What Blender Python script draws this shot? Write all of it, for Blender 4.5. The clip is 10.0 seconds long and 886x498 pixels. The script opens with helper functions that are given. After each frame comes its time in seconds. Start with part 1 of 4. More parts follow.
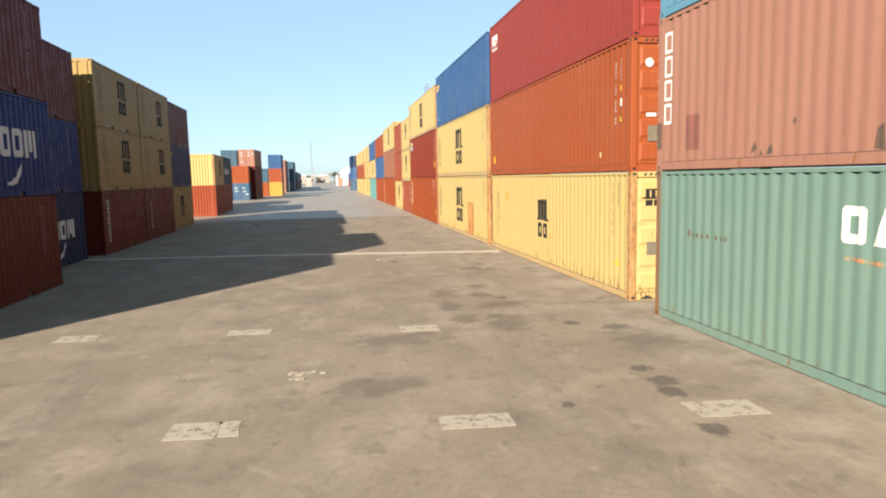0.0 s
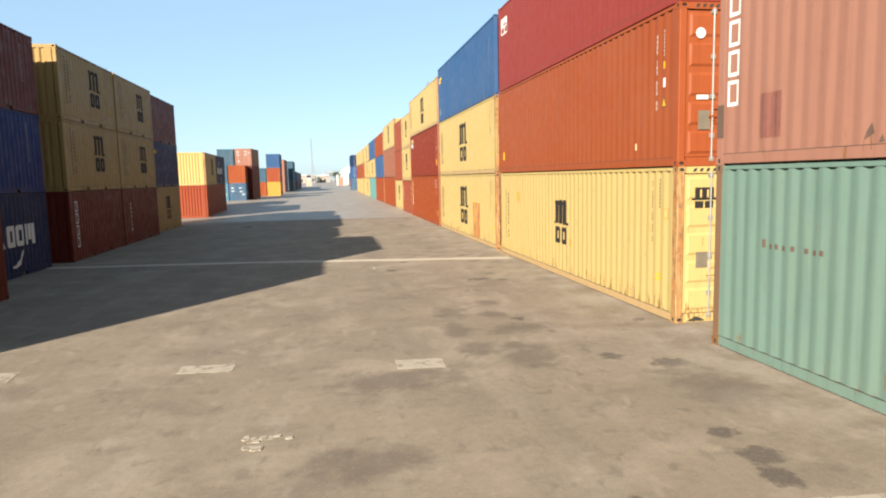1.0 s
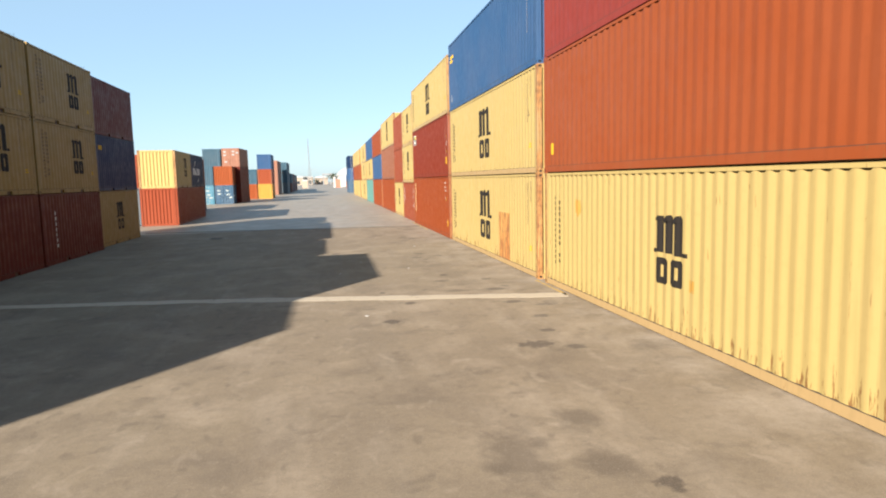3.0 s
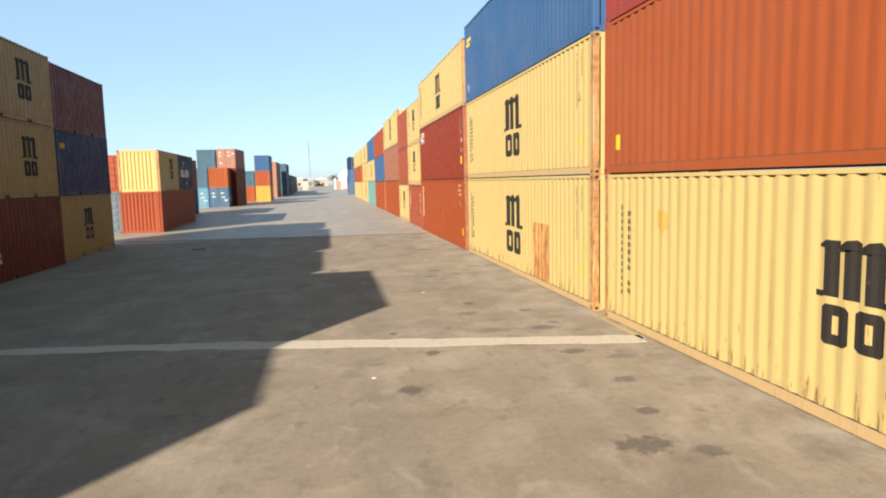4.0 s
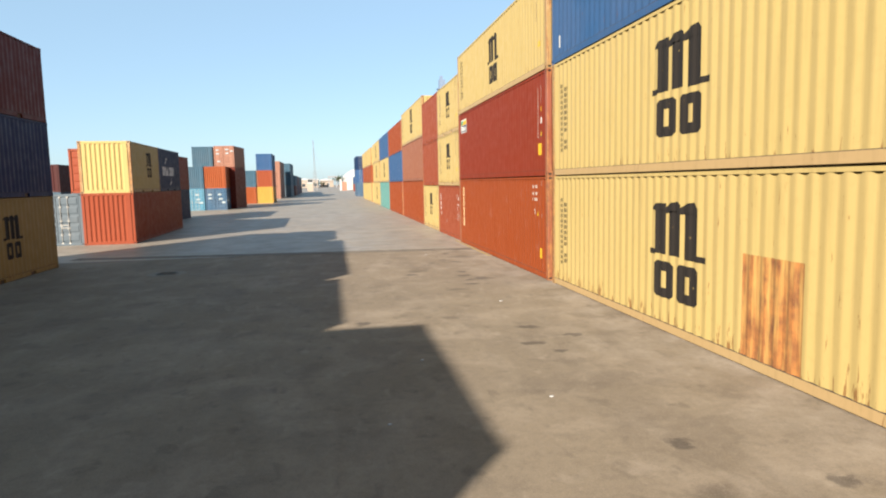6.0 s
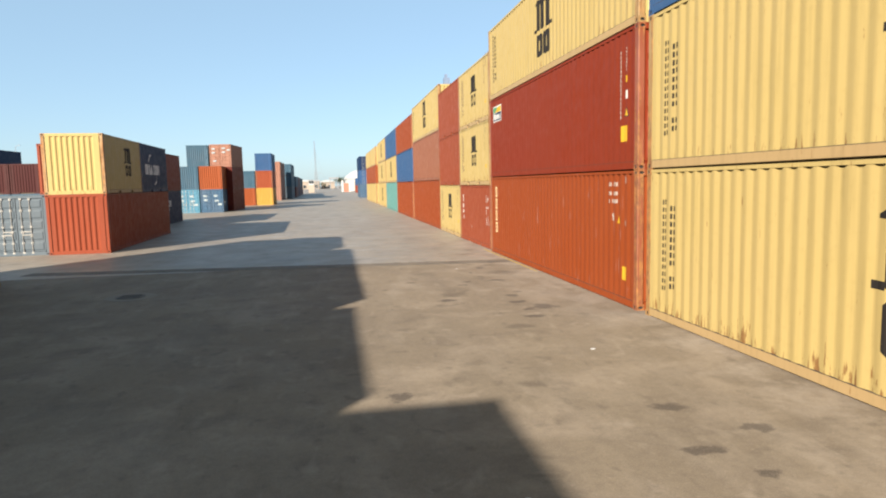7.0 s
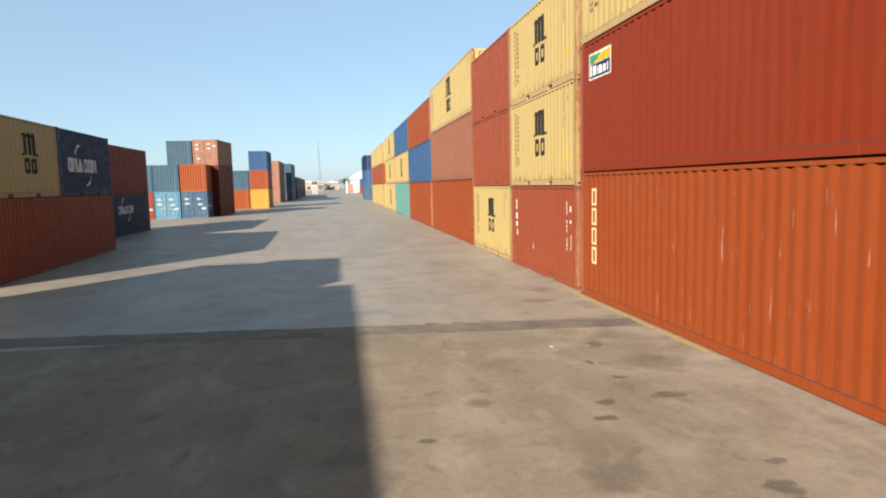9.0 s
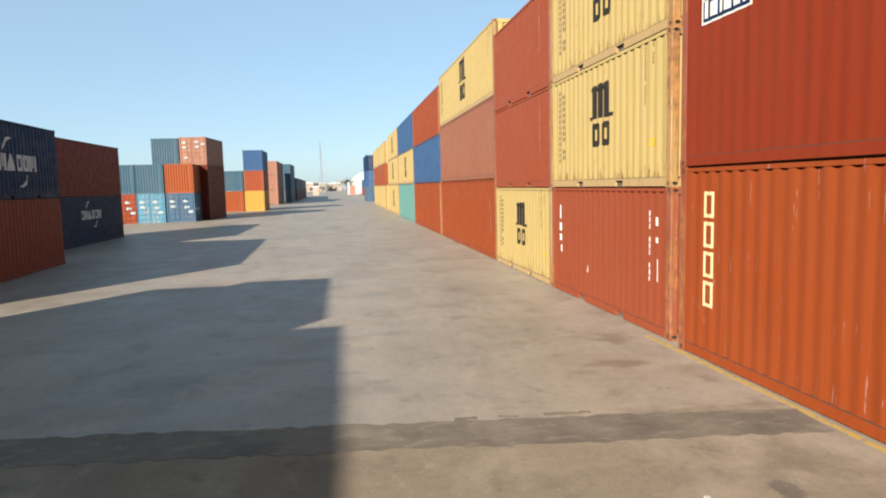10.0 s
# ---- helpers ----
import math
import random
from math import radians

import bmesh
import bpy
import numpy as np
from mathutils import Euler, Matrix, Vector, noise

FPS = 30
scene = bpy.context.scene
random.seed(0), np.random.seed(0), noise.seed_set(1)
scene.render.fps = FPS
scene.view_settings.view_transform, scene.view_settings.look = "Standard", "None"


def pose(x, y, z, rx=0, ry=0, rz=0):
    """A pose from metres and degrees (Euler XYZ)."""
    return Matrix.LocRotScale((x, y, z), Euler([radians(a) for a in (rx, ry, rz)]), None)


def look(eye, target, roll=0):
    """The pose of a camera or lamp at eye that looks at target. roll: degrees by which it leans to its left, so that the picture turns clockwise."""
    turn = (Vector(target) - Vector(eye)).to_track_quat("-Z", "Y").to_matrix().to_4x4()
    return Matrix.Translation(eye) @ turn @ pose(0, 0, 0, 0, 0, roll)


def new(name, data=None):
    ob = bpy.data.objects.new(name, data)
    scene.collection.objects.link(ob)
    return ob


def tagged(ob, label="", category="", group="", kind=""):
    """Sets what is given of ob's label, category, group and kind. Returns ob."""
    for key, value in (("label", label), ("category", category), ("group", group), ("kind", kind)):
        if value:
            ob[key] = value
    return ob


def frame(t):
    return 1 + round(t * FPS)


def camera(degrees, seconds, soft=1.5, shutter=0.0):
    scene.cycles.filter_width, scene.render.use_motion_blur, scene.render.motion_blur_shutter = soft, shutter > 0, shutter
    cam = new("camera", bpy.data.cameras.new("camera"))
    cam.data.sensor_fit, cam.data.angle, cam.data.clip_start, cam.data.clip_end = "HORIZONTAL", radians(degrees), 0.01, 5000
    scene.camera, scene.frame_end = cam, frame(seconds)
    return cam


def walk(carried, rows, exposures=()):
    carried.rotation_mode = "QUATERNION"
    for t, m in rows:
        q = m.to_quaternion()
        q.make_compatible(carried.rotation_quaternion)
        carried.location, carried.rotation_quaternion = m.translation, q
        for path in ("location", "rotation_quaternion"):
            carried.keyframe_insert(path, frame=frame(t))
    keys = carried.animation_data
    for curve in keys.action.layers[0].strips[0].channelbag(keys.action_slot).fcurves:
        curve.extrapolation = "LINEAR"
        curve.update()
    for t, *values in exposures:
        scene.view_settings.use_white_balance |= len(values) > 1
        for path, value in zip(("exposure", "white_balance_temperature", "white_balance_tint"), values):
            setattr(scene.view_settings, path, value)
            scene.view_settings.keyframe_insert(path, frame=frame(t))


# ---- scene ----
cam = camera(69.4, 10.0, 2.0)
PATH = [
    (0, (0.327, 4.769, 2.859), (0.679, 6.725, 2.636), -1.2),
    (0.5, (0.516, 5.93, 2.854), (0.863, 7.887, 2.632), -1.1),
    (1, (0.698, 7.27, 2.807), (1.046, 9.227, 2.583), -1.3),
    (1.5, (0.854, 8.72, 2.773), (1.205, 10.676, 2.551), -1.2),
    (2, (1.05, 10.369, 2.772), (1.401, 12.326, 2.552), -1.2),
    (2.5, (1.175, 12.144, 2.779), (1.529, 14.1, 2.559), -1.3),
    (4, (1.475, 18.107, 2.855), (1.826, 20.064, 2.641), -1.4),
    (4.5, (1.424, 20.04, 2.845), (1.769, 21.999, 2.632), -1.4),
    (5, (1.342, 22.238, 2.833), (1.684, 24.198, 2.623), -1.3),
    (5.5, (1.208, 24.205, 2.849), (1.553, 26.164, 2.639), -1.2),
    (5.7, (1.161, 25.036, 2.839), (1.502, 26.995, 2.629), -1.2),
    (7, (0.848, 31.162, 2.714), (1.184, 33.123, 2.509), -1.3),
    (7.5, (0.848, 33.447, 2.728), (1.176, 35.409, 2.525), -1.4),
    (8, (0.948, 36.071, 2.717), (1.273, 38.034, 2.515), -1.5),
    (8.5, (1.137, 38.493, 2.726), (1.456, 40.457, 2.522), -1.4),
    (9, (1.259, 41.008, 2.706), (1.58, 42.972, 2.504), -1.4),
    (9.5, (1.486, 43.466, 2.719), (1.801, 45.43, 2.515), -1.5),
    (10, (1.651, 46.09, 2.711), (1.964, 48.055, 2.513), -1.4),
]
walk(cam, [(t, look(eye, target, roll)) for t, eye, target, roll in PATH], [(0, 1.88), (3, 1.88), (5.5, 1.83), (7.5, 1.68), (8.5, 1.66), (10, 1.67)])

# ---- world, sun ----
SUN_TO = Vector((10.12, 13.9, -7.77)).normalized()
world = bpy.data.worlds.new("sky")
scene.world = world
world.use_nodes = True
sky = world.node_tree.nodes.new("ShaderNodeTexSky")
sky.sky_type, sky.sun_disc = "NISHITA", False
sky.sun_elevation, sky.sun_rotation = math.asin(-SUN_TO.z), math.atan2(-SUN_TO.x, -SUN_TO.y)
sky.air_density, sky.dust_density, sky.ozone_density, sky.altitude = 1.0, 2.5, 2.5, 1500.0
SKY, HAZE = 0.025, (0.085, 0.124, 0.150)
dim = world.node_tree.nodes.new("ShaderNodeVectorMath")
dim.operation = "MULTIPLY_ADD"
dim.inputs[1].default_value, dim.inputs[2].default_value = (SKY, SKY, SKY), HAZE
world.node_tree.links.new(sky.outputs[0], dim.inputs[0])
world.node_tree.links.new(dim.outputs[0], world.node_tree.nodes["Background"].inputs[0])
world.node_tree.nodes["Background"].inputs[1].default_value = 1.0
sun = new("sun", bpy.data.lights.new("sun", "SUN"))
sun.data.energy, sun.data.angle, sun.data.color = 5.0, radians(0.55), (1.0, 0.89, 0.74)
sun.matrix_world = look((0, 0, 60), Vector((0, 0, 60)) + SUN_TO)


# ---- materials ----
class Nodes:
    def __init__(self, name):
        self.mat = bpy.data.materials.new(name)
        self.mat.use_nodes = True
        self.tree = self.mat.node_tree
        self.bsdf = self.tree.nodes["Principled BSDF"]

    def add(self, kind, **inputs):
        n = self.tree.nodes.new("ShaderNode" + kind)
        for k, v in inputs.items():
            self.put(n.inputs[k.replace("_", " ")], v)
        return n

    def put(self, socket, v):
        if isinstance(v, bpy.types.NodeSocket):
            self.tree.links.new(v, socket)
        else:
            socket.default_value = v

    def noise(self, vec, scale, detail=3.0, rough=0.55, distort=0.0):
        n = self.add("TexNoise", Vector=vec, Scale=scale, Detail=detail, Roughness=rough, Distortion=distort)
        return n.outputs["Fac"]

    def ramp(self, fac, lo, hi, a=0.0, b=1.0):
        n = self.add("MapRange", Value=fac)
        n.inputs["From Min"].default_value, n.inputs["From Max"].default_value = lo, hi
        n.inputs["To Min"].default_value, n.inputs["To Max"].default_value = a, b
        return n.outputs[0]

    def math(self, op, a, b):
        n = self.tree.nodes.new("ShaderNodeMath")
        n.operation = op
        self.put(n.inputs[0], a), self.put(n.inputs[1], b)
        return n.outputs[0]

    def mix(self, fac, a, b, blend="MIX"):
        n = self.tree.nodes.new("ShaderNodeMix")
        n.data_type, n.blend_type = "RGBA", blend
        self.put(n.inputs["Factor"], fac), self.put(n.inputs["A"], a), self.put(n.inputs["B"], b)
        return n.outputs["Result"]

    def stretch(self, vec, x, y, z):
        n = self.tree.nodes.new("ShaderNodeVectorMath")
        n.operation = "MULTIPLY"
        self.put(n.inputs[0], vec)
        n.inputs[1].default_value = (x, y, z)
        return n.outputs[0]

    def position(self):
        return self.add("NewGeometry").outputs["Position"]

    def bump(self, height, strength, distance):
        n = self.add("Bump", Height=height, Strength=strength, Distance=distance)
        self.put(self.bsdf.inputs["Normal"], n.outputs[0])

    def finish(self, colour, rough, metal=0.0):
        self.put(self.bsdf.inputs["Base Color"], colour)
        self.put(self.bsdf.inputs["Roughness"], rough)
        self.bsdf.inputs["Metallic"].default_value = metal
        return self.mat


def rgb(r, g, b):
    return (r, g, b, 1.0)


def paint(name, colour, rust=0.4, fade=0.25, rough=0.5, scratch=0.0):
    """Weathered container enamel: faded patches, run-off streaks, dust, scratches and rust chips."""
    n = Nodes(name)
    pos = n.position()
    obj = n.add("TexCoord").outputs["Object"]
    z = n.add("SeparateXYZ", Vector=obj).outputs["Z"]
    pale = tuple(min(1.0, c * 0.8 + d) for c, d in zip(colour, (0.062, 0.045, 0.031)))
    dark = tuple(c * 0.68 for c in colour)
    c = n.mix(n.ramp(n.noise(pos, 0.55, 4), 0.35, 0.75, 0.0, fade * 1.6), rgb(*colour), rgb(*pale))
    streak = n.noise(n.stretch(pos, 6.0, 6.0, 0.35), 1.6, 4, 0.6)
    c = n.mix(n.ramp(streak, 0.5, 0.85, 0.0, 0.6), c, rgb(*dark))
    c = n.mix(n.ramp(n.noise(pos, 9.0, 3), 0.55, 0.8, 0.0, 0.25), c, rgb(*dark))
    if scratch:
        lines = n.noise(n.stretch(pos, 9.0, 9.0, 0.7), 2.2, 4, 0.6)
        c = n.mix(n.ramp(lines, 0.655, 0.70, 0.0, scratch), c, rgb(*(min(1.0, v * 0.6 + 0.17) for v in colour)))
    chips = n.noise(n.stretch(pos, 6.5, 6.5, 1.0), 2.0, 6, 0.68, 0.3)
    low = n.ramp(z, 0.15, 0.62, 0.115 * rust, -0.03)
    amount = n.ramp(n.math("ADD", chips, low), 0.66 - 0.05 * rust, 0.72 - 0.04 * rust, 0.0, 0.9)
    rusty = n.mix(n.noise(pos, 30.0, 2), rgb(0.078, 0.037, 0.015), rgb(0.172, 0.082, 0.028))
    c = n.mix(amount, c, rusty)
    n.bump(n.math("ADD", n.math("MULTIPLY", n.noise(pos, 1.7, 2), 1.0), n.math("MULTIPLY", n.noise(pos, 40.0, 2), 0.04)), 0.35, 0.012)
    r = n.ramp(n.noise(pos, 3.0, 3), 0.3, 0.7, rough - 0.08, rough + 0.14)
    n.bsdf.inputs["Specular IOR Level"].default_value = 0.12
    return n.finish(c, n.math("ADD", r, n.math("MULTIPLY", amount, 0.25)))


def plain(name, colour, rough=0.6, metal=0.0, vary=0.25, scale=6.0):
    n = Nodes(name)
    pos = n.position()
    dark = tuple(c * (1 - vary) for c in colour)
    c = n.mix(n.ramp(n.noise(pos, scale, 4), 0.3, 0.7), rgb(*dark), rgb(*colour))
    c = n.mix(n.ramp(n.noise(pos, scale * 7, 3), 0.5, 0.8, 0.0, 0.4), c, rgb(*dark))
    n.bump(n.noise(pos, scale * 12, 3), 0.15, 0.003)
    return n.finish(c, rough, metal)


def streaked(name, colour, more=0.0):
    """Enamel on a post or casting, run through with upright rust streaks that vary from post to post."""
    n = Nodes(name)
    pos = n.position()
    pale = tuple(min(1.0, c * 1.15 + 0.02) for c in colour)
    c = n.mix(n.ramp(n.noise(pos, 1.3, 4), 0.3, 0.7), rgb(*colour), rgb(*pale))
    where = n.noise(n.stretch(pos, 0.9, 0.35, 0.25), 1.1, 2)
    run = n.noise(n.stretch(pos, 14.0, 14.0, 0.8), 1.8, 5, 0.65, 0.3)
    amount = n.ramp(n.math("ADD", run, n.math("MULTIPLY", where, 0.55)), 0.70 - more, 0.84 - more, 0.0, 0.92)
    rusty = n.mix(n.ramp(n.noise(pos, 7.0, 4, 0.7), 0.35, 0.65), rgb(0.085, 0.032, 0.010), rgb(0.255, 0.110, 0.027))
    c = n.mix(amount, c, rusty)
    n.bump(n.noise(pos, 35.0, 3), 0.25, 0.004)
    return n.finish(c, n.ramp(amount, 0.0, 0.9, 0.5, 0.8))


def rusted():
    """Sheet steel gone to rust, with remnants of yellow paint in upright streaks."""
    n = Nodes("rusted_sheet")
    pos = n.position()
    c = n.mix(n.ramp(n.noise(pos, 4.0, 5, 0.65), 0.35, 0.65), rgb(0.105, 0.038, 0.011), rgb(0.255, 0.100, 0.022))
    c = n.mix(n.ramp(n.noise(n.stretch(pos, 5.0, 5.0, 0.6), 1.7, 4, 0.6), 0.46, 0.64, 0.0, 0.8), c, rgb(0.300, 0.175, 0.048))
    n.bump(n.noise(pos, 40.0, 4), 0.3, 0.004)
    return n.finish(c, 0.85)


def worn(name, colour, under, lo=0.60):
    """Sprayed marking, rubbed off in flecks so that the paint below shows."""
    n = Nodes(name)
    pos = n.position()
    c = n.mix(n.ramp(n.noise(pos, 7.0, 5, 0.7), lo, lo + 0.08), rgb(*colour), rgb(*under))
    n.bsdf.inputs["Specular IOR Level"].default_value = 0.2
    return n.finish(c, 0.75)


def bitumen():
    """Trench seal of brown-black bitumen, mottled, dusty where wheels cross it."""
    n = Nodes("bitumen_seal")
    pos = n.position()
    c = n.mix(n.ramp(n.noise(pos, 1.1, 5, 0.62), 0.36, 0.64), rgb(0.060, 0.048, 0.037), rgb(0.112, 0.092, 0.070))
    c = n.mix(n.ramp(n.noise(n.stretch(pos, 1.0, 2.2, 1.0), 3.5, 4, 0.6, 0.4), 0.52, 0.68, 0.0, 0.6), c, rgb(0.150, 0.124, 0.094))
    c = n.mix(n.ramp(n.noise(pos, 24.0, 3), 0.5, 0.75, 0.0, 0.35), c, rgb(0.050, 0.040, 0.031))
    n.bump(n.noise(pos, 18.0, 4), 0.3, 0.006)
    return n.finish(c, 0.85)


# oil spots and broad damp smears on the paving: (x, y, half width, half length)
SPOTS = ((4.7, 12.3, 0.15, 0.22), (4.5, 11.0, 0.16, 0.18), (3.2, 12.1, 0.08, 0.1), (4.3, 19.2, 0.12, 0.15), (4.9, 16.3, 0.17, 0.17), (6.5, 18.5, 0.14, 0.12),
         (4.7, 24.2, 0.29, 0.22), (5.3, 23.9, 0.14, 0.14), (2.5, 26.6, 0.14, 0.18), (5.5, 29.6, 0.24, 0.16), (5.5, 26.3, 0.15, 0.13), (4.6, 32.4, 0.12, 0.15),
         (5.6, 31.3, 0.14, 0.12), (5.8, 30.0, 0.11, 0.11), (5.3, 44.3, 0.26, 0.25), (1.6, 39.1, 0.14, 0.16), (4.4, 48.2, 0.13, 0.08), (4.2, 47.7, 0.13, 0.07),
         (2.1, 47.5, 0.09, 0.06), (5.0, 45.8, 0.15, 0.14), (5.3, 46.3, 0.1, 0.07), (5.4, 50.9, 0.17, 0.15), (2.6, 29.9, 0.07, 0.1))
DRIPS = ((5.3, 37.2, 0.15, 0.11), (4.7, 36.2, 0.11, 0.08), (4.4, 36.8, 0.21, 0.1), (4.7, 38.0, 0.19, 0.12), (3.4, 45.6, 0.18, 0.15), (4.9, 45.0, 0.18, 0.13), (4.8, 43.4, 0.21, 0.13),
         (4.9, 44.1, 0.13, 0.1), (5.4, 27.9, 0.22, 0.14), (6.0, 27.4, 0.21, 0.13), (5.3, 28.6, 0.18, 0.12), (4.8, 12.7, 0.2, 0.2), (4.8, 13.3, 0.17, 0.13), (5.6, 15.8, 0.28, 0.21),
         (5.3, 48.3, 0.21, 0.13), (4.9, 49.9, 0.06, 0.08), (5.0, 49.1, 0.11, 0.07), (5.2, 25.1, 0.14, 0.12), (3.1, 28.4, 0.12, 0.14))
SMEARS = ((1.45, 15.9, 0.8, 0.45), (0.95, 13.4, 0.65, 0.36), (3.7, 16.6, 0.4, 0.6), (3.0, 17.3, 0.3, 0.35), (5.6, 14.6, 0.55, 0.8), (3.1, 20.1, 0.3, 0.65), (2.9, 18.5, 0.28, 0.5), (4.1, 20.9, 0.24, 0.33), (4.0, 19.7, 0.32, 0.31),
          (4.1, 18.4, 0.6, 0.38), (3.8, 17.2, 0.31, 0.3), (6.6, 23.7, 0.39, 0.38), (6.2, 27.6, 0.2, 0.24), (4.5, 29.7, 0.4, 0.2), (5.3, 29.7, 0.22, 0.16), (4.3, 31.3, 0.25, 0.2),
          (3.7, 46.3, 0.3, 0.28), (4.3, 42.6, 0.27, 0.18), (5.8, 49.7, 0.51, 0.4), (3.4, 39.2, 0.16, 0.14), (6.3, 56.4, 0.38, 0.35), (5.7, 54.9, 0.41, 0.22), (-1.0, 55.4, 0.55, 0.4), (2.9, 48.5, 0.14, 0.17))


def asphalt():
    """Old tan-grey asphalt that gives way to greyer concrete past the bitumen joint at y = 53."""
    n = Nodes("yard_paving")
    pos = n.position()
    axes = n.add("SeparateXYZ", Vector=pos)

    def nearest(stains, ragged_by):
        """Least distance to a stain's middle in units of its half axes, with a ragged rim."""
        least = 9.0
        for x, y, rx, ry in stains:
            v = n.tree.nodes.new("ShaderNodeVectorMath")
            v.operation = "MULTIPLY_ADD"
            n.put(v.inputs[0], pos)
            v.inputs[1].default_value, v.inputs[2].default_value = (1 / rx, 1 / ry, 0), (-x / rx, -y / ry, 0)
            far = n.tree.nodes.new("ShaderNodeVectorMath")
            far.operation = "LENGTH"
            n.put(far.inputs[0], v.outputs[0])
            least = n.math("MINIMUM", far.outputs["Value"], least)
        return n.math("ADD", least, n.ramp(n.noise(pos, ragged_by, 4, 0.6), 0.3, 0.7, -0.55, 0.55))

    slab_here = n.ramp(axes.outputs["Y"], 52.9, 53.0)
    old = n.mix(n.ramp(n.noise(pos, 0.10, 4, 0.6), 0.3, 0.7), rgb(0.137, 0.108, 0.075), rgb(0.173, 0.137, 0.096))
    slab = n.mix(n.ramp(n.noise(pos, 0.16, 4, 0.6), 0.3, 0.7), rgb(0.166, 0.143, 0.113), rgb(0.210, 0.182, 0.145))
    c = n.mix(slab_here, old, slab)
    # broad wear: damp patches, wheel tracks along the lane, pale scoured areas
    c = n.mix(n.ramp(n.noise(pos, 0.38, 5, 0.62, 0.3), 0.42, 0.70, 0.0, 0.5), c, rgb(0.105, 0.081, 0.059))
    c = n.mix(n.ramp(n.noise(pos, 0.7, 4, 0.55, 0.5), 0.50, 0.68, 0.0, 0.6), c, rgb(0.221, 0.178, 0.131))
    c = n.mix(n.ramp(n.noise(n.stretch(pos, 1.0, 0.22, 1.0), 1.2, 4, 0.6), 0.52, 0.72, 0.0, 0.45), c, rgb(0.225, 0.186, 0.142))
    c = n.mix(n.ramp(n.noise(n.stretch(pos, 0.9, 0.16, 1.0), 0.8, 4, 0.6, 0.2), 0.52, 0.72, 0.0, 0.45), c, rgb(0.095, 0.076, 0.057))
    # hand-sized scuffs and smears
    c = n.mix(n.ramp(n.noise(n.stretch(pos, 0.8, 1.0, 1.0), 1.2, 4, 0.55, 0.3), 0.54, 0.68, 0.0, 0.45), c, rgb(0.087, 0.068, 0.050))
    c = n.mix(n.ramp(n.noise(n.stretch(pos, 1.2, 0.9, 1.0), 2.6, 3, 0.5, 0.4), 0.60, 0.70, 0.0, 0.45), c, rgb(0.075, 0.059, 0.043))
    c = n.mix(n.ramp(n.noise(n.stretch(pos, 1.3, 0.8, 1.0), 2.1, 3, 0.5, 0.6), 0.60, 0.72, 0.0, 0.35), c, rgb(0.246, 0.202, 0.155))
    c = n.mix(n.ramp(nearest(SMEARS, 2.5), 1.35, 0.55, 0.0, 0.66), c, rgb(0.072, 0.056, 0.041))
    c = n.mix(n.ramp(nearest(SPOTS + DRIPS, 6.0), 1.25, 0.75, 0.0, 0.80), c, rgb(0.047, 0.037, 0.029))
    dust = n.math("MULTIPLY", n.ramp(axes.outputs["X"], 4.8, 6.8), n.ramp(n.noise(pos, 0.9, 5, 0.65), 0.42, 0.62))
    c = n.mix(n.math("MULTIPLY", dust, 0.5), c, rgb(0.265, 0.225, 0.181))
    # aggregate
    c = n.mix(n.ramp(n.noise(pos, 8.0, 4, 0.65), 0.44, 0.66, 0.0, 0.24), c, rgb(0.081, 0.062, 0.046))
    c = n.mix(n.ramp(n.noise(pos, 14.0, 4, 0.7, 0.4), 0.56, 0.70, 0.0, 0.22), c, rgb(0.251, 0.204, 0.157))
    c = n.mix(n.ramp(n.noise(pos, 34.0, 3, 0.65), 0.50, 0.70, 0.0, 0.28), c, rgb(0.071, 0.055, 0.044))
    c = n.mix(n.ramp(n.noise(pos, 70.0, 2), 0.54, 0.70, 0.0, 0.30), c, rgb(0.268, 0.224, 0.183))
    c = n.mix(1.0, c, rgb(0.985, 1.0, 1.03), "MULTIPLY")
    h = n.math("ADD", n.math("MULTIPLY", n.noise(pos, 0.7, 3), 1.0), n.math("MULTIPLY", n.noise(pos, 35.0, 3), 0.22))
    n.bump(h, 0.4, 0.02)
    n.put(n.bsdf.inputs["Specular IOR Level"], n.ramp(slab_here, 0.0, 1.0, 0.25, 0.65))
    return n.finish(c, n.math("SUBTRACT", n.ramp(n.noise(pos, 0.8, 3), 0.3, 0.7, 0.80, 0.95), n.math("MULTIPLY", slab_here, 0.33)))


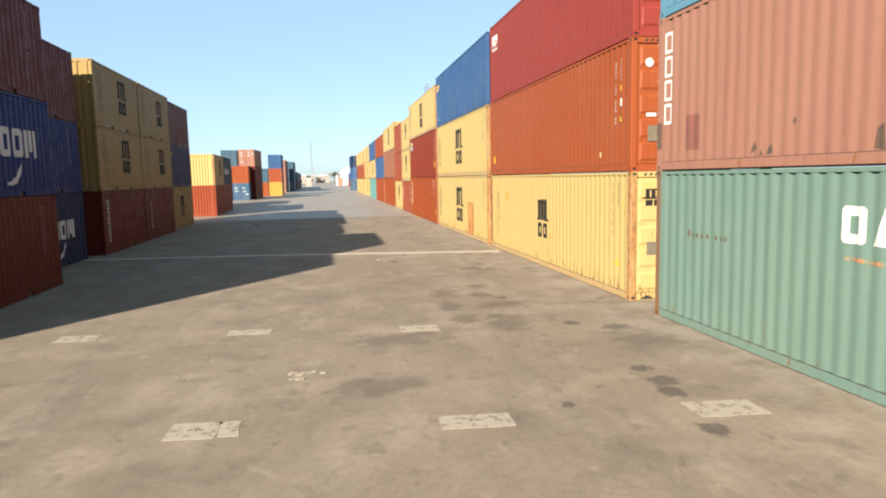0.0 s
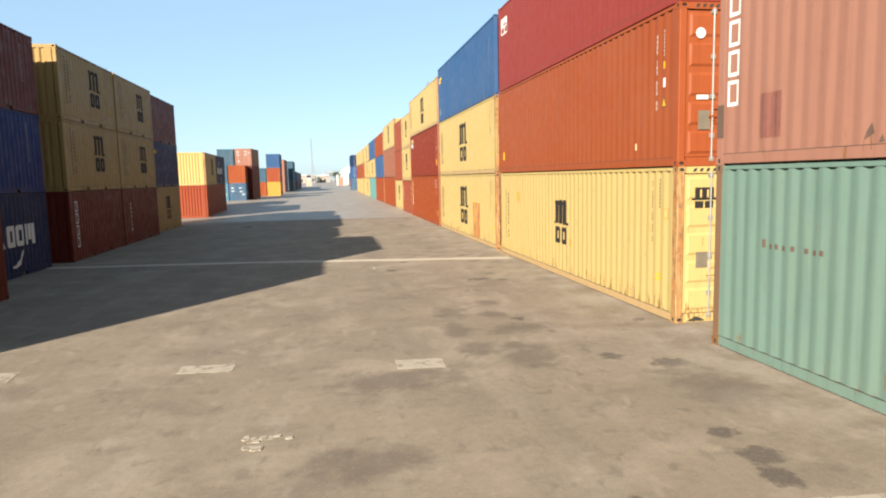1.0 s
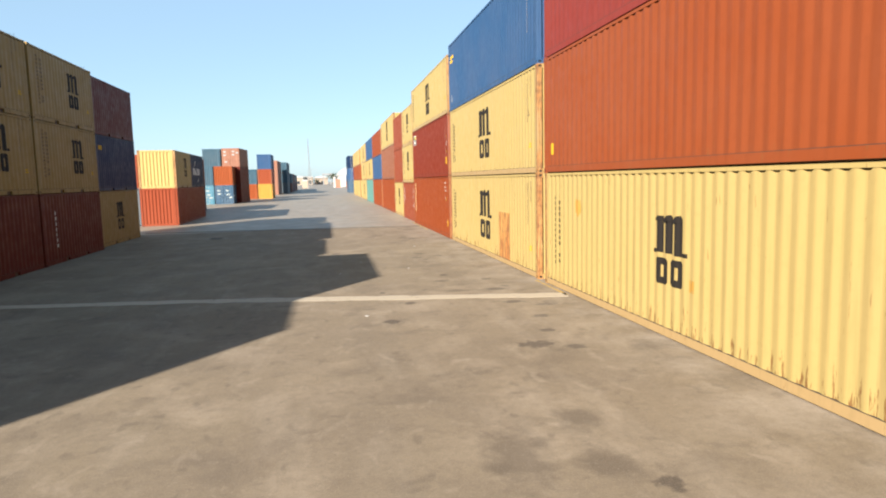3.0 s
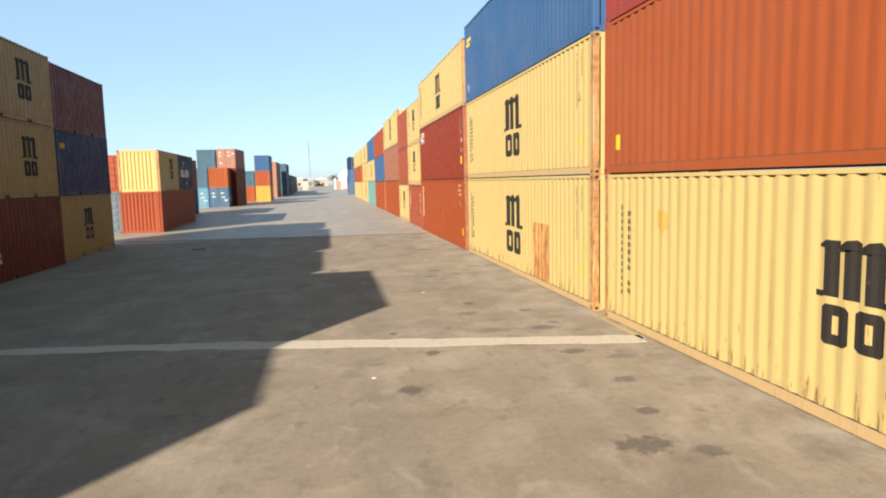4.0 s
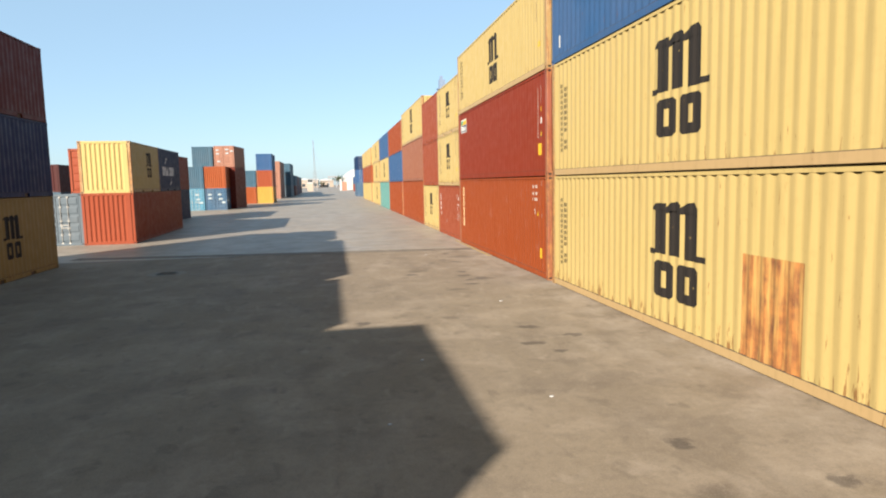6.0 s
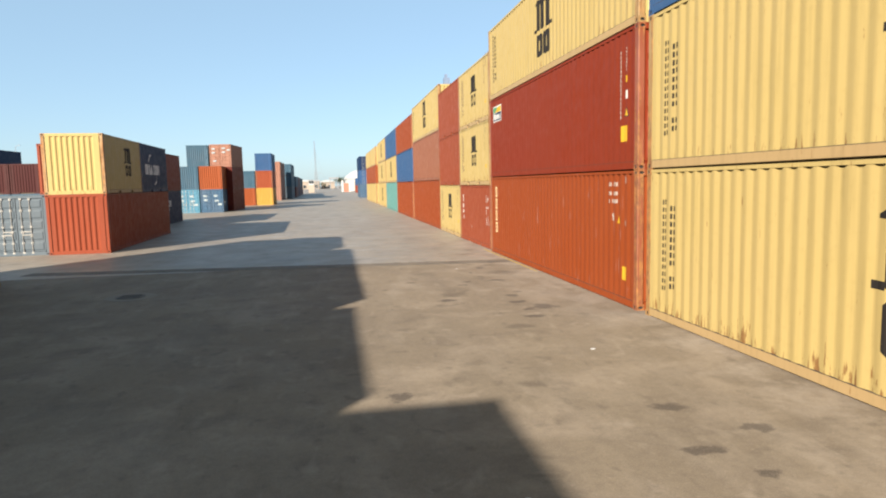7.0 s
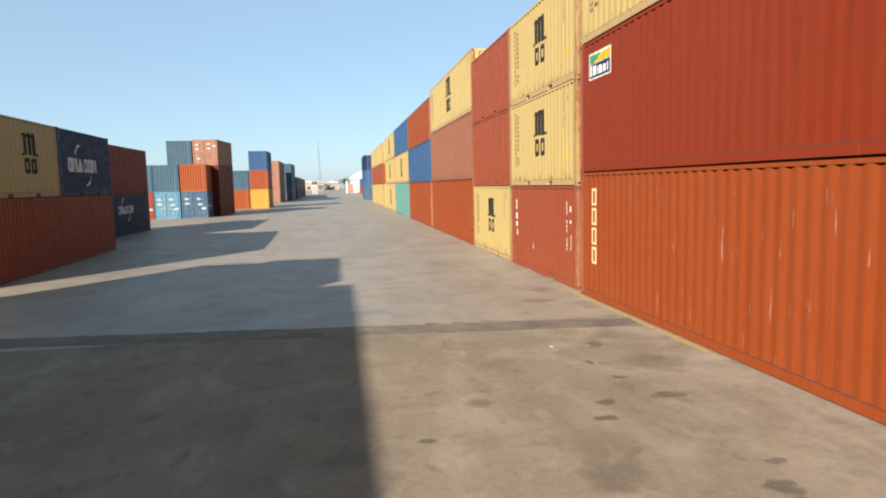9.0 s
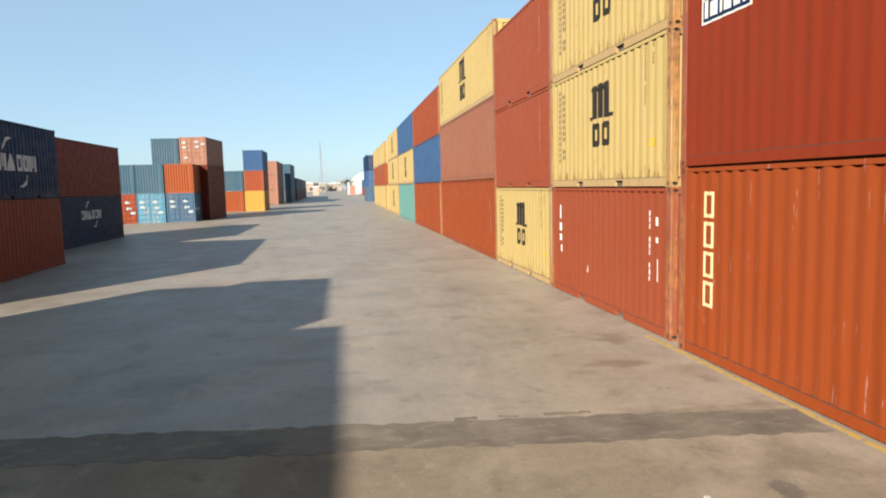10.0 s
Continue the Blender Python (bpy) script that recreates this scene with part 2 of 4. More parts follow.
M = {
    "yellow": paint("yellow_enamel", (0.283, 0.214, 0.084), 0.95, 0.2),
    "yellow_clean": paint("pale_yellow_enamel", (0.283, 0.214, 0.084), 0.6, 0.2),
    "yellow_frame": streaked("rusting_yellow_frame", (0.185, 0.118, 0.042)),
    "yellow_rail": paint("tan_yellow_rail", (0.250, 0.175, 0.085), 0.1, 0.2),
    "red_frame": streaked("rusting_red_frame", (0.130, 0.028, 0.009), -0.04),
    "tan_frame": paint("rusting_tan_frame", (0.108, 0.063, 0.038), 1.2, 0.2),
    "orange": paint("orange_red_enamel", (0.167, 0.039, 0.0120), 0.2, 0.12),
    "rust_red": paint("rust_red_enamel", (0.162, 0.032, 0.0071), 0.3, 0.06, 0.58, 0.5),
    "maroon": paint("maroon_enamel", (0.128, 0.0175, 0.0055), 0.08, 0.03, 0.58),
    "crimson": paint("crimson_enamel", (0.146, 0.0235, 0.0185), 0.1, 0.04, 0.58),
    # the yellow enamel again, darkened and browned to put shade into the colour
    "ochre": paint("shade_yellow_enamel", (0.214, 0.140, 0.049), 0.5, 0.1),
    "brick": paint("brick_red_enamel", (0.167, 0.037, 0.0155), 0.12, 0.06, 0.58),
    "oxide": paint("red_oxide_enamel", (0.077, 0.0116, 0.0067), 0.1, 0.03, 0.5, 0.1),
    # red darkened in its colour to stand for shade on deep-yard ends
    "dark_maroon": paint("shade_maroon_enamel", (0.035, 0.008, 0.008), 0.1, 0.03),
    "faded_red": paint("faded_brown_red_enamel", (0.156, 0.060, 0.035), 0.2, 0.2),
    "salmon": paint("faded_salmon_enamel", (0.184, 0.090, 0.065), 0.35, 0.2, 0.62),
    "green": paint("sea_green_enamel", (0.086, 0.137, 0.114), 0.4, 0.2),
    "blue": paint("blue_enamel", (0.0185, 0.054, 0.128), 0.2, 0.15),
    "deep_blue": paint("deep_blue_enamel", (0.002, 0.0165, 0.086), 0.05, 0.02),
    "navy": paint("navy_enamel", (0.0035, 0.0150, 0.047), 0.1, 0.02),
    "sky_blue": paint("light_blue_enamel", (0.049, 0.140, 0.204), 0.2),
    "teal": paint("turquoise_enamel", (0.065, 0.167, 0.157), 0.3),
    "grey_teal": paint("grey_teal_enamel", (0.026, 0.062, 0.094), 0.3),
    "pale_grey": paint("pale_grey_enamel", (0.055, 0.076, 0.095), 0.3),
    "grey_blue": paint("grey_blue_enamel", (0.032, 0.067, 0.113), 0.2),
    "coral": paint("coral_enamel", (0.150, 0.029, 0.012), 0.2, 0.08),
    "gold": paint("golden_yellow_enamel", (0.285, 0.162, 0.032), 0.2),
    "purple": paint("slate_violet_enamel", (0.0085, 0.0185, 0.056), 0.2, 0.08),
    "ground": asphalt(),
    "steel": plain("galvanised_bar", (0.267, 0.260, 0.246), 0.5, 0.5),
    # near-black that paints in the shade of sockets, slots and notches
    "hole": plain("shadowed_socket", (0.0140, 0.0126, 0.0106), 0.9),
    "black": worn("black_marking", (0.0120, 0.0098, 0.0085), (0.282, 0.191, 0.063), 0.66),
    "white": worn("white_marking", (0.437, 0.430, 0.408), (0.282, 0.352, 0.317), 0.62),
    "dim_white": worn("faded_white_marking", (0.296, 0.254, 0.226), (0.168, 0.071, 0.043), 0.56),
    "cream": worn("cream_marking", (0.470, 0.360, 0.205), (0.352, 0.140, 0.071), 0.66),
    "orange_mark": worn("faded_orange_marking", (0.254, 0.134, 0.063), (0.113, 0.134, 0.099), 0.46),
    "label_yellow": worn("yellow_sticker", (0.387, 0.232, 0.0140), (0.352, 0.211, 0.071), 0.66),
    "label_old": worn("torn_sticker", (0.30, 0.165, 0.035), (0.262, 0.176, 0.063), 0.52),
    "label_green": plain("green_sticker", (0.028, 0.176, 0.071), 0.5),
    "smudge": plain("primer_patch", (0.144, 0.053, 0.037), 0.7),
    "scuff": plain("dark_scuff", (0.072, 0.043, 0.029), 0.8),
    "seam": plain("dark_seam", (0.028, 0.020, 0.0155), 0.9),
    "rust_post": streaked("rust_run_post", (0.250, 0.150, 0.050), 0.07),
    "rust": rusted(),
    "concrete": worn("pale_concrete", (0.243, 0.211, 0.166), (0.140, 0.116, 0.085), 0.52),
    "line_yellow": worn("worn_yellow_line", (0.28, 0.185, 0.05), (0.168, 0.140, 0.106), 0.52),
    "collar": plain("cement_collar", (0.165, 0.143, 0.112), 0.9),
    "line": worn("worn_line_paint", (0.285, 0.247, 0.196), (0.176, 0.152, 0.120), 0.57),
    "tar": bitumen(),
    "iron": plain("cast_iron", (0.091, 0.081, 0.071), 0.7, 0.3),
    "render_white": plain("white_cladding", (0.296, 0.296, 0.296), 0.6, 0.0, 0.1, 0.3),
    "tan": plain("tan_masonry", (0.239, 0.197, 0.162), 0.9, 0.0, 0.2, 0.3),
    "crane_blue": plain("crane_steel_blue", (0.113, 0.155, 0.232), 0.5),
    "crane_grey": plain("weathered_steel_grey", (0.168, 0.176, 0.191), 0.6),
    "coral_wall": plain("terracotta_sheet", (0.282, 0.113, 0.071), 0.7),
    "pale_label": plain("pale_label", (0.211, 0.254, 0.274), 0.6),
    "placard": plain("grey_placard", (0.110, 0.090, 0.064), 0.6),
    "leaf": plain("dusty_foliage", (0.049, 0.060, 0.028), 0.8, 0.0, 0.5, 1.5),
    "bark": plain("bark", (0.085, 0.060, 0.043), 0.9),
    "glass": plain("dark_glazing", (0.020, 0.028, 0.035), 0.12),
}


# ---- mesh helpers ----
class Geo:
    def __init__(self):
        self.v, self.f, self.dark, self.smooth = [], [], [], []

    def poly(self, pts):
        i = len(self.v)
        self.v += [tuple(p) for p in pts]
        self.f.append(tuple(range(i, i + len(pts))))

    def box(self, a, b):
        (x0, y0, z0), (x1, y1, z1) = a, b
        i = len(self.v)
        self.v += [(x, y, z) for z in (z0, z1) for y in (y0, y1) for x in (x0, x1)]
        self.f += [tuple(i + k for k in q) for q in ((0, 2, 3, 1), (4, 5, 7, 6), (0, 1, 5, 4), (2, 6, 7, 3), (0, 4, 6, 2), (1, 3, 7, 5))]
        return self

    def prism(self, outline, z0, z1, place=lambda p: p):
        """Upright prism on an outline of (a, b) pairs, counter-clockwise."""
        i, m = len(self.v), len(outline)
        self.v += [place((a, b, z)) for z in (z0, z1) for a, b in outline]
        self.f += [tuple(range(i + m - 1, i - 1, -1)), tuple(range(i + m, i + 2 * m))]
        self.f += [(i + k, i + (k + 1) % m, i + m + (k + 1) % m, i + m + k) for k in range(m)]
        return self

    def tube(self, p, q, r, sides=8, r2=None):
        p, q = Vector(p), Vector(q)
        m = (q - p).to_track_quat("Z", "Y").to_matrix()
        i = len(self.v)
        for c, rad in ((p, r), (q, r if r2 is None else r2)):
            self.v += [tuple(c + m @ Vector((rad * math.cos(2 * math.pi * k / sides), rad * math.sin(2 * math.pi * k / sides), 0))) for k in range(sides)]
        self.f += [(i + k, i + (k + 1) % sides, i + sides + (k + 1) % sides, i + sides + k) for k in range(sides)]
        self.f += [tuple(range(i + sides - 1, i - 1, -1)), tuple(range(i + sides, i + 2 * sides))]
        return self

    def mesh(self, name, weld=0.0):
        me = bpy.data.meshes.new(name)
        me.from_pydata(self.v, [], self.f)
        if weld:
            bm = bmesh.new()
            bm.from_mesh(me)
            bmesh.ops.remove_doubles(bm, verts=bm.verts, dist=weld)
            bm.to_mesh(me)
            bm.free()
        if self.dark:
            me.materials.append(None), me.materials.append(M["hole"])
            for k in self.dark:
                me.polygons[k].material_index = 1
        for k in self.smooth:
            me.polygons[k].use_smooth = True
        me.update()
        return me


CACHE = {}


def part(name, mesh, material, parent, label=""):
    if not mesh.materials:
        mesh.materials.append(None)
    ob = new(name, mesh)
    ob.material_slots[0].link = "OBJECT"
    ob.material_slots[0].material = material
    ob.parent = parent
    if label:
        ob["label"] = label
    return ob


def cached(key, build):
    if key not in CACHE:
        g = Geo()
        build(g)
        CACHE[key] = g.mesh("_".join(str(k) for k in key))
    return CACHE[key]


# ---- shipping containers ----
W = 2.438
PITCH, DEEP, POST = 0.278, 0.020, 0.16
FOOT = 0.013


# rib depth of each colour's side walls, kept shallow to fit the camera's view
RIBS = {"maroon": 0.007, "crimson": 0.008, "brick": 0.007, "orange": 0.012, "rust_red": 0.013, "yellow": 0.018, "yellow_clean": 0.018, "ochre": 0.015, "salmon": 0.012, "green": 0.017, "oxide": 0.016}


def breaks(a, b, deep=DEEP, pitch=PITCH):
    """Corrugation between a and b as (along, depth) points, flat near both ends."""
    n = int((b - a - 0.12) / pitch)
    s0 = a + (b - a - n * pitch) / 2
    pts = [(a, 0.0), (s0, 0.0)]
    for k in range(n):
        s = s0 + k * pitch
        pts += [(s + 0.245 * pitch, deep), (s + 0.496 * pitch, deep), (s + 0.741 * pitch, 0.0), (s + pitch, 0.0)]
    return pts + [(b, 0.0)]


def depth_at(pts, s):
    for (a, da), (b, db) in zip(pts, pts[1:]):
        if a <= s <= b:
            return da + (db - da) * (s - a) / max(b - a, 1e-6)
    return 0.0


def sheet(g, pts, z0, z1, place, notch=0.0):
    """A folded sheet 4 mm thick; place(along, depth, z) gives a point. notch: by how much the hollows stop short of z1."""
    n = len(pts)
    for back in (0.0, 0.004):
        i = len(g.v)
        for s, d in pts:
            g.v += [place(s, d + back, z0), place(s, d + back, z1 - notch if d > 0 else z1)]
        for k in range(n - 1):
            a, b = i + 2 * k, i + 2 * k + 2
            g.f.append((a, b, b + 1, a + 1) if back == 0.0 else (a, a + 1, b + 1, b))
            if notch:
                g.smooth.append(len(g.f) - 1)


def side_place(sign, inset=0.010):
    return lambda s, d, z: (sign * (W / 2 - inset - d), s, z)


def socketed(g, quad, cx, hx, hz):
    """A face of a casting with a recessed oval socket. quad: corners counter-clockwise; cx: centre; hx, hz: half axes as vectors."""
    q = [Vector(p) for p in quad]
    n = (q[1] - q[0]).cross(q[2] - q[1]).normalized()
    ang = [(-157.5 + 45 * k) for k in range(8)]
    rim = [Vector(cx) + hx * math.cos(math.radians(a)) + hz * math.sin(math.radians(a)) for a in ang]
    i = len(g.v)
    g.v += [tuple(p) for p in q] + [tuple(p) for p in rim] + [tuple(p - n * 0.03) for p in rim]
    for k in range(4):
        g.f += [(i + k, i + 4 + (2 * k + 1) % 8, i + 4 + 2 * k), (i + k, i + (k + 1) % 4, i + 4 + (2 * k + 2) % 8, i + 4 + (2 * k + 1) % 8)]
    # walls and floor of the socket get their shade as a near-black colour
    for k in range(8):
        a, b = i + 4 + k, i + 4 + (k + 1) % 8
        g.dark.append(len(g.f))
        g.f.append((a, b, b + 8, a + 8))
    g.dark.append(len(g.f))
    g.f.append(tuple(i + 12 + k for k in range(8)))


def casting(g, sx, sy, x, y, z):
    """A corner casting with slotted sockets; (x, y, z) is its outer lower corner, sx and sy point inward."""
    x1, y1, z1 = x + sx * 0.162, y + sy * 0.178, z + 0.118
    low, high = [(x, y, z), (x1, y, z), (x1, y1, z), (x, y1, z)], [(x, y, z1), (x1, y, z1), (x1, y1, z1), (x, y1, z1)]
    turn = sx * sy > 0
    for k in range(4):
        a, b = (k, (k + 1) % 4) if turn else ((k + 1) % 4, k)
        quad = [low[a], low[b], high[b], high[a]]
        if k == 0 or k == 3:
            across = (Vector(quad[1]) - Vector(quad[0])).normalized()
            socketed(g, quad, sum((Vector(p) for p in quad), Vector()) / 4, across * (0.05 if k == 0 else 0.028), Vector((0, 0, 0.032 if k == 0 else 0.04)))
        else:
            g.poly(quad)
    g.poly(low[::-1] if turn else low)
    g.poly(high if turn else high[::-1])


def rail(g, L, H, sign, top, pockets):
    xo, xi = sign * (W / 2 - 0.004), sign * (W / 2 - 0.062)
    x0, x1 = min(xo, xi), max(xo, xi)
    if top:
        g.box((x0, 0.178, H - 0.075), (x1, L - 0.178, H - 0.016))
        e = sorted((sign * (W / 2 - 0.058), sign * (W / 2 - 0.063)))
        g.box((e[0], 0.178, H - 0.13), (e[1], L - 0.178, H - 0.076))
        return
    if not pockets:
        g.box((x0, 0.178, 0.020), (x1, L - 0.178, 0.162))
        return
    cuts = [0.178, L / 2 - 1.205, L / 2 - 0.845, L / 2 + 0.845, L / 2 + 1.205, L - 0.178]
    for a, b in zip(cuts[::2], cuts[1::2]):
        g.box((x0, a, 0.016), (x1, b, 0.162))
    for a, b in zip(cuts[1::2], cuts[2::2]):
        g.box((x0, a, 0.128), (x1, b, 0.162))


def door_leaf(g, sign, H):
    """One door leaf in local x; framed, with pressed horizontal fields."""
    x0, x1 = (0.012, W / 2 - 0.165) if sign > 0 else (-W / 2 + 0.165, -0.012)
    z0, z1 = 0.175, H - 0.135
    a, b = 0.045, 0.075
    for q in ([(x1, b, z0), (x0, b, z0), (x0, b, z1), (x1, b, z1)], [(x0, b, z0), (x0, a, z0), (x0, a, z1), (x0, b, z1)],
              [(x1, a, z0), (x1, b, z0), (x1, b, z1), (x1, a, z1)], [(x0, a, z1), (x1, a, z1), (x1, b, z1), (x0, b, z1)], [(x0, b, z0), (x1, b, z0), (x1, a, z0), (x0, a, z0)]):
        g.poly(q)
    fields = 5
    step = (z1 - z0) / fields
    for k in range(fields):
        lo, hi = z0 + k * step, z0 + (k + 1) * step
        rings = [[(x0 + e, y, lo + f), (x1 - e, y, lo + f), (x1 - e, y, hi - f), (x0 + e, y, hi - f)] for e, y, f in ((0, a, 0), (0.05, a, 0.05), (0.09, a - 0.023, 0.10))]
        for p, q in zip(rings, rings[1:]):
            for j in range(4):
                g.poly([p[j], p[(j + 1) % 4], q[(j + 1) % 4], q[j]])
        g.poly(rings[-1])


def lock_bar(g, x, H):
    g.tube((x, 0.004, 0.12), (x, 0.004, H - 0.10), 0.017)
    for z in (0.13, 0.55, 1.25, 1.95, H - 0.16):
        g.box((x - 0.045, 0.0, z - 0.04), (x + 0.045, 0.044, z + 0.04))


def lock_handle(g, x, way, drop):
    g.box((min(x, x + way * 0.42), -0.014, 1.02 - drop), (max(x, x + way * 0.42), -0.001, 1.055 - drop))
    g.box((x + way * 0.34 - 0.05, -0.004, 0.965 - drop), (x + way * 0.34 + 0.05, 0.044, 1.0 - drop))


def shapes_to_geo(g, polys, L, H, sign, deep=DEEP, lift=0.003):
    """Convex outlines in (u, v), u read from the left as one faces the side; they follow the corrugation."""
    pts = breaks(POST, L - POST, deep)
    knots = [p[0] for p in pts]
    place = side_place(sign)
    for poly in polys:
        yy = [(u if sign > 0 else L - u, v) for u, v in poly]
        lo, hi = min(p[0] for p in yy), max(p[0] for p in yy)
        cuts = sorted({lo, hi, *[p[0] for p in yy], *[k for k in knots if lo < k < hi]})

        def span(s):
            vs = []
            for (a, va), (b, vb) in zip(yy, yy[1:] + yy[:1]):
                if min(a, b) - 1e-9 <= s <= max(a, b) + 1e-9:
                    vs += [va, vb] if abs(a - b) < 1e-9 else [va + (vb - va) * (s - a) / (b - a)]
            return min(vs), max(vs)

        for a, b in zip(cuts, cuts[1:]):
            if b - a < 1e-5:
                continue
            e = min(1e-4, (b - a) / 4)
            (a0, a1), (b0, b1) = span(a + e), span(b - e)
            da, db = depth_at(pts, a) - lift, depth_at(pts, b) - lift
            q = [place(a, da, a0), place(b, db, b0), place(b, db, b1), place(a, da, a1)]
            g.poly(q if sign > 0 else q[::-1])


def rect(u, v, w, h):
    return [(u, v), (u + w, v), (u + w, v + h), (u, v + h)]


def scaled(polys, u, v, s, t=None):
    t = s if t is None else t
    return [[(u + a * s, v + b * t) for a, b in p] for p in polys]


def ring_shape(w, h, e):
    return [rect(0, 0, e, h), rect(w - e, 0, e, h), rect(e, 0, w - 2 * e, e), rect(e, h - e, w - 2 * e, e)]


def arc(cx, cy, r, a0, a1, thick, n=8):
    out = []
    for k in range(n):
        a, b = (math.radians(a0 + (a1 - a0) * j / n) for j in (k, k + 1))
        ta, tb = (thick * (0.25 + 0.75 * math.sin(math.pi * min(max(j / n, 0.03), 0.97))) for j in (k, k + 1))
        out.append([(cx + r * math.cos(a), cy + r * math.sin(a)), (cx + r * math.cos(b), cy + r * math.sin(b)),
                    (cx + (r + tb) * math.cos(b), cy + (r + tb) * math.sin(b)), (cx + (r + ta) * math.cos(a), cy + (r + ta) * math.sin(a))])
    return out


def moved(polys, du, dv):
    return [[(a + du, b + dv) for a, b in p] for p in polys]


def thick_ring(u, v, w, h, e):
    """A closed block ring with cut corners and a stroke e wide."""
    c = e * 0.35
    return [[(u, v + c), (u + c, v), (u + e, v), (u + e, v + h), (u + c, v + h), (u, v + h - c)], [(u + w - e, v), (u + w - c, v), (u + w, v + c), (u + w, v + h - c), (u + w - c, v + h), (u + w - e, v + h)],
            rect(u + e, v, w - 2 * e, e), rect(u + e, v + h - e, w - 2 * e, e)]


# carrier emblem: an upper block of three upright bars under a cap, two small rings below
EMBLEM = [rect(0.11, 0.62, 0.20, 0.62), rect(0.38, 0.62, 0.20, 0.62), rect(0.65, 0.60, 0.22, 0.62),
          [(0.04, 1.24), (0.31, 1.23), (0.31, 1.34), (0.13, 1.34), (0.04, 1.28)], [(0.31, 1.20), (0.58, 1.24), (0.58, 1.33), (0.52, 1.37), (0.40, 1.35), (0.31, 1.29)], [(0.58, 1.20), (0.87, 1.22), (0.87, 1.29), (0.80, 1.37), (0.68, 1.35), (0.58, 1.29)],
          rect(0.0, 0.60, 0.11, 0.08), rect(0.87, 0.60, 0.14, 0.08)] + thick_ring(0.10, 0.0, 0.36, 0.52, 0.14) + thick_ring(0.53, 0.0, 0.36, 0.52, 0.14)
# wordmark of six plain white blocks with two sweeping strokes
BLOCKS = thick_ring(0.0, 0.0, 0.40, 0.55, 0.13) + [rect(0.46, 0.0, 0.14, 0.55), rect(0.64, 0.12, 0.14, 0.43), rect(0.82, 0.0, 0.14, 0.55), [(1.02, 0.0), (1.56, 0.0), (1.38, 0.55), (1.22, 0.55)]]
BLOCKS += thick_ring(1.72, 0.0, 0.40, 0.55, 0.13) + thick_ring(2.20, 0.0, 0.42, 0.55, 0.13) + [rect(2.70, 0.0, 0.14, 0.55), rect(2.88, 0.12, 0.16, 0.43), rect(3.08, 0.0, 0.15, 0.55)]
SWEEP = arc(1.5, 0.28, 0.78, 95, 150, 0.12) + arc(1.8, 0.28, 0.78, 275, 330, 0.12)
# upright wordmark of four framed blocks
FRAMES = [p for k in range(4) for p in moved(ring_shape(0.27, 0.40, 0.056), 0, 0.465 * k)]


def column(u, v, w, h, n, seed, gap=0.3):
    """A column of small plain bars, as upright lettering reads from afar."""
    r = random.Random(seed)
    step = h / n
    return [rect(u + r.uniform(0, w * 0.15), v + k * step, w * r.uniform(0.7, 1.0), step * (1 - gap)) for k in range(n) if r.random() > 0.08]


def strokes(u, v, w, h, n, seed):
    """A column of n pairs of short thin bars, the size of small upright lettering."""
    r = random.Random(seed)
    step, out = h / n, []
    for k in range(n):
        z, e = v + k * step, w * 0.36
        top = step * r.uniform(0.62, 0.70)
        out += [rect(u, z, e, top), rect(u + w - e, z + step * r.uniform(0, 0.1), e, top * r.uniform(0.8, 1.0))]
    return out


def triangle(u, v, s):
    return [[(u, v), (u + s, v), (u + s * 0.5, v + s)]]


def decorate(c, L, H, sign, marks, deep):
    """marks: (part name, material, outlines, label)."""
    for name, mat, polys, label in marks:
        pieces = [[p] for p in polys] if name in ("emblem", "wordmark", "scuff", "data_marking") and len(polys) < 30 else [polys]
        if name == "sweep":
            pieces = [polys[:len(polys) // 2], polys[len(polys) // 2:]]
        for piece in pieces[1:]:
            g = Geo()
            shapes_to_geo(g, piece, L, H, sign, deep)
            part(name + "_piece", g.mesh(name, 0.002), M[mat], c, label)
        g = Geo()
        shapes_to_geo(g, pieces[0], L, H, sign, deep, {"sign_field": 0.007, "sign_top": 0.007, "sign_edge": 0.007, "sign_bar": 0.011, "warning_sticker": 0.006, "label": 0.006}.get(name, 0.003))
        ob = part(name, g.mesh(name, 0.002), M[mat], c, label)
        if name in ("lettering", "code_marking", "data_marking", "sign_bar"):
            ob["kind"] = "stuff"


def emblem_marks(u, v, s=1.0, wide=1.22):
    return [("emblem", "black", scaled(EMBLEM, u, v, s * wide, s), "black carrier emblem of bars and blocks")]


def carrier_marks(L, seed, v=0.75, emblem_u=None, size=1.0, lu=0.62, wide=1.22):
    """A yellow carrier container: emblem, upright lettering columns near both ends, small stickers."""
    u = L / 2 - 0.45 if emblem_u is None else emblem_u
    m = emblem_marks(u, v, size, wide)
    m.append(("lettering", "black" if L > 7 else "scuff", strokes(lu, 0.60, 0.10, 1.75, 13, seed) + strokes(lu + 0.27, 1.10, 0.145, 1.15, 8, seed + 1) + strokes(lu + 0.27, 0.66, 0.145, 0.29, 2, seed + 4), "columns of small dark bars"))
    m.append(("code_marking", "scuff", column(L - 0.97, 1.45, 0.035, 1.2, 20, seed + 2, 0.3) + column(L - 0.69, 2.12, 0.04, 0.58, 8, seed + 3, 0.3), "thin columns of dark bars"))
    m.append(("sticker", "label_yellow", [rect(L - 0.80, 0.72, 0.26, 0.05), rect(L - 0.76, 0.80, 0.18, 0.05)], "two small yellow bars"))
    return m


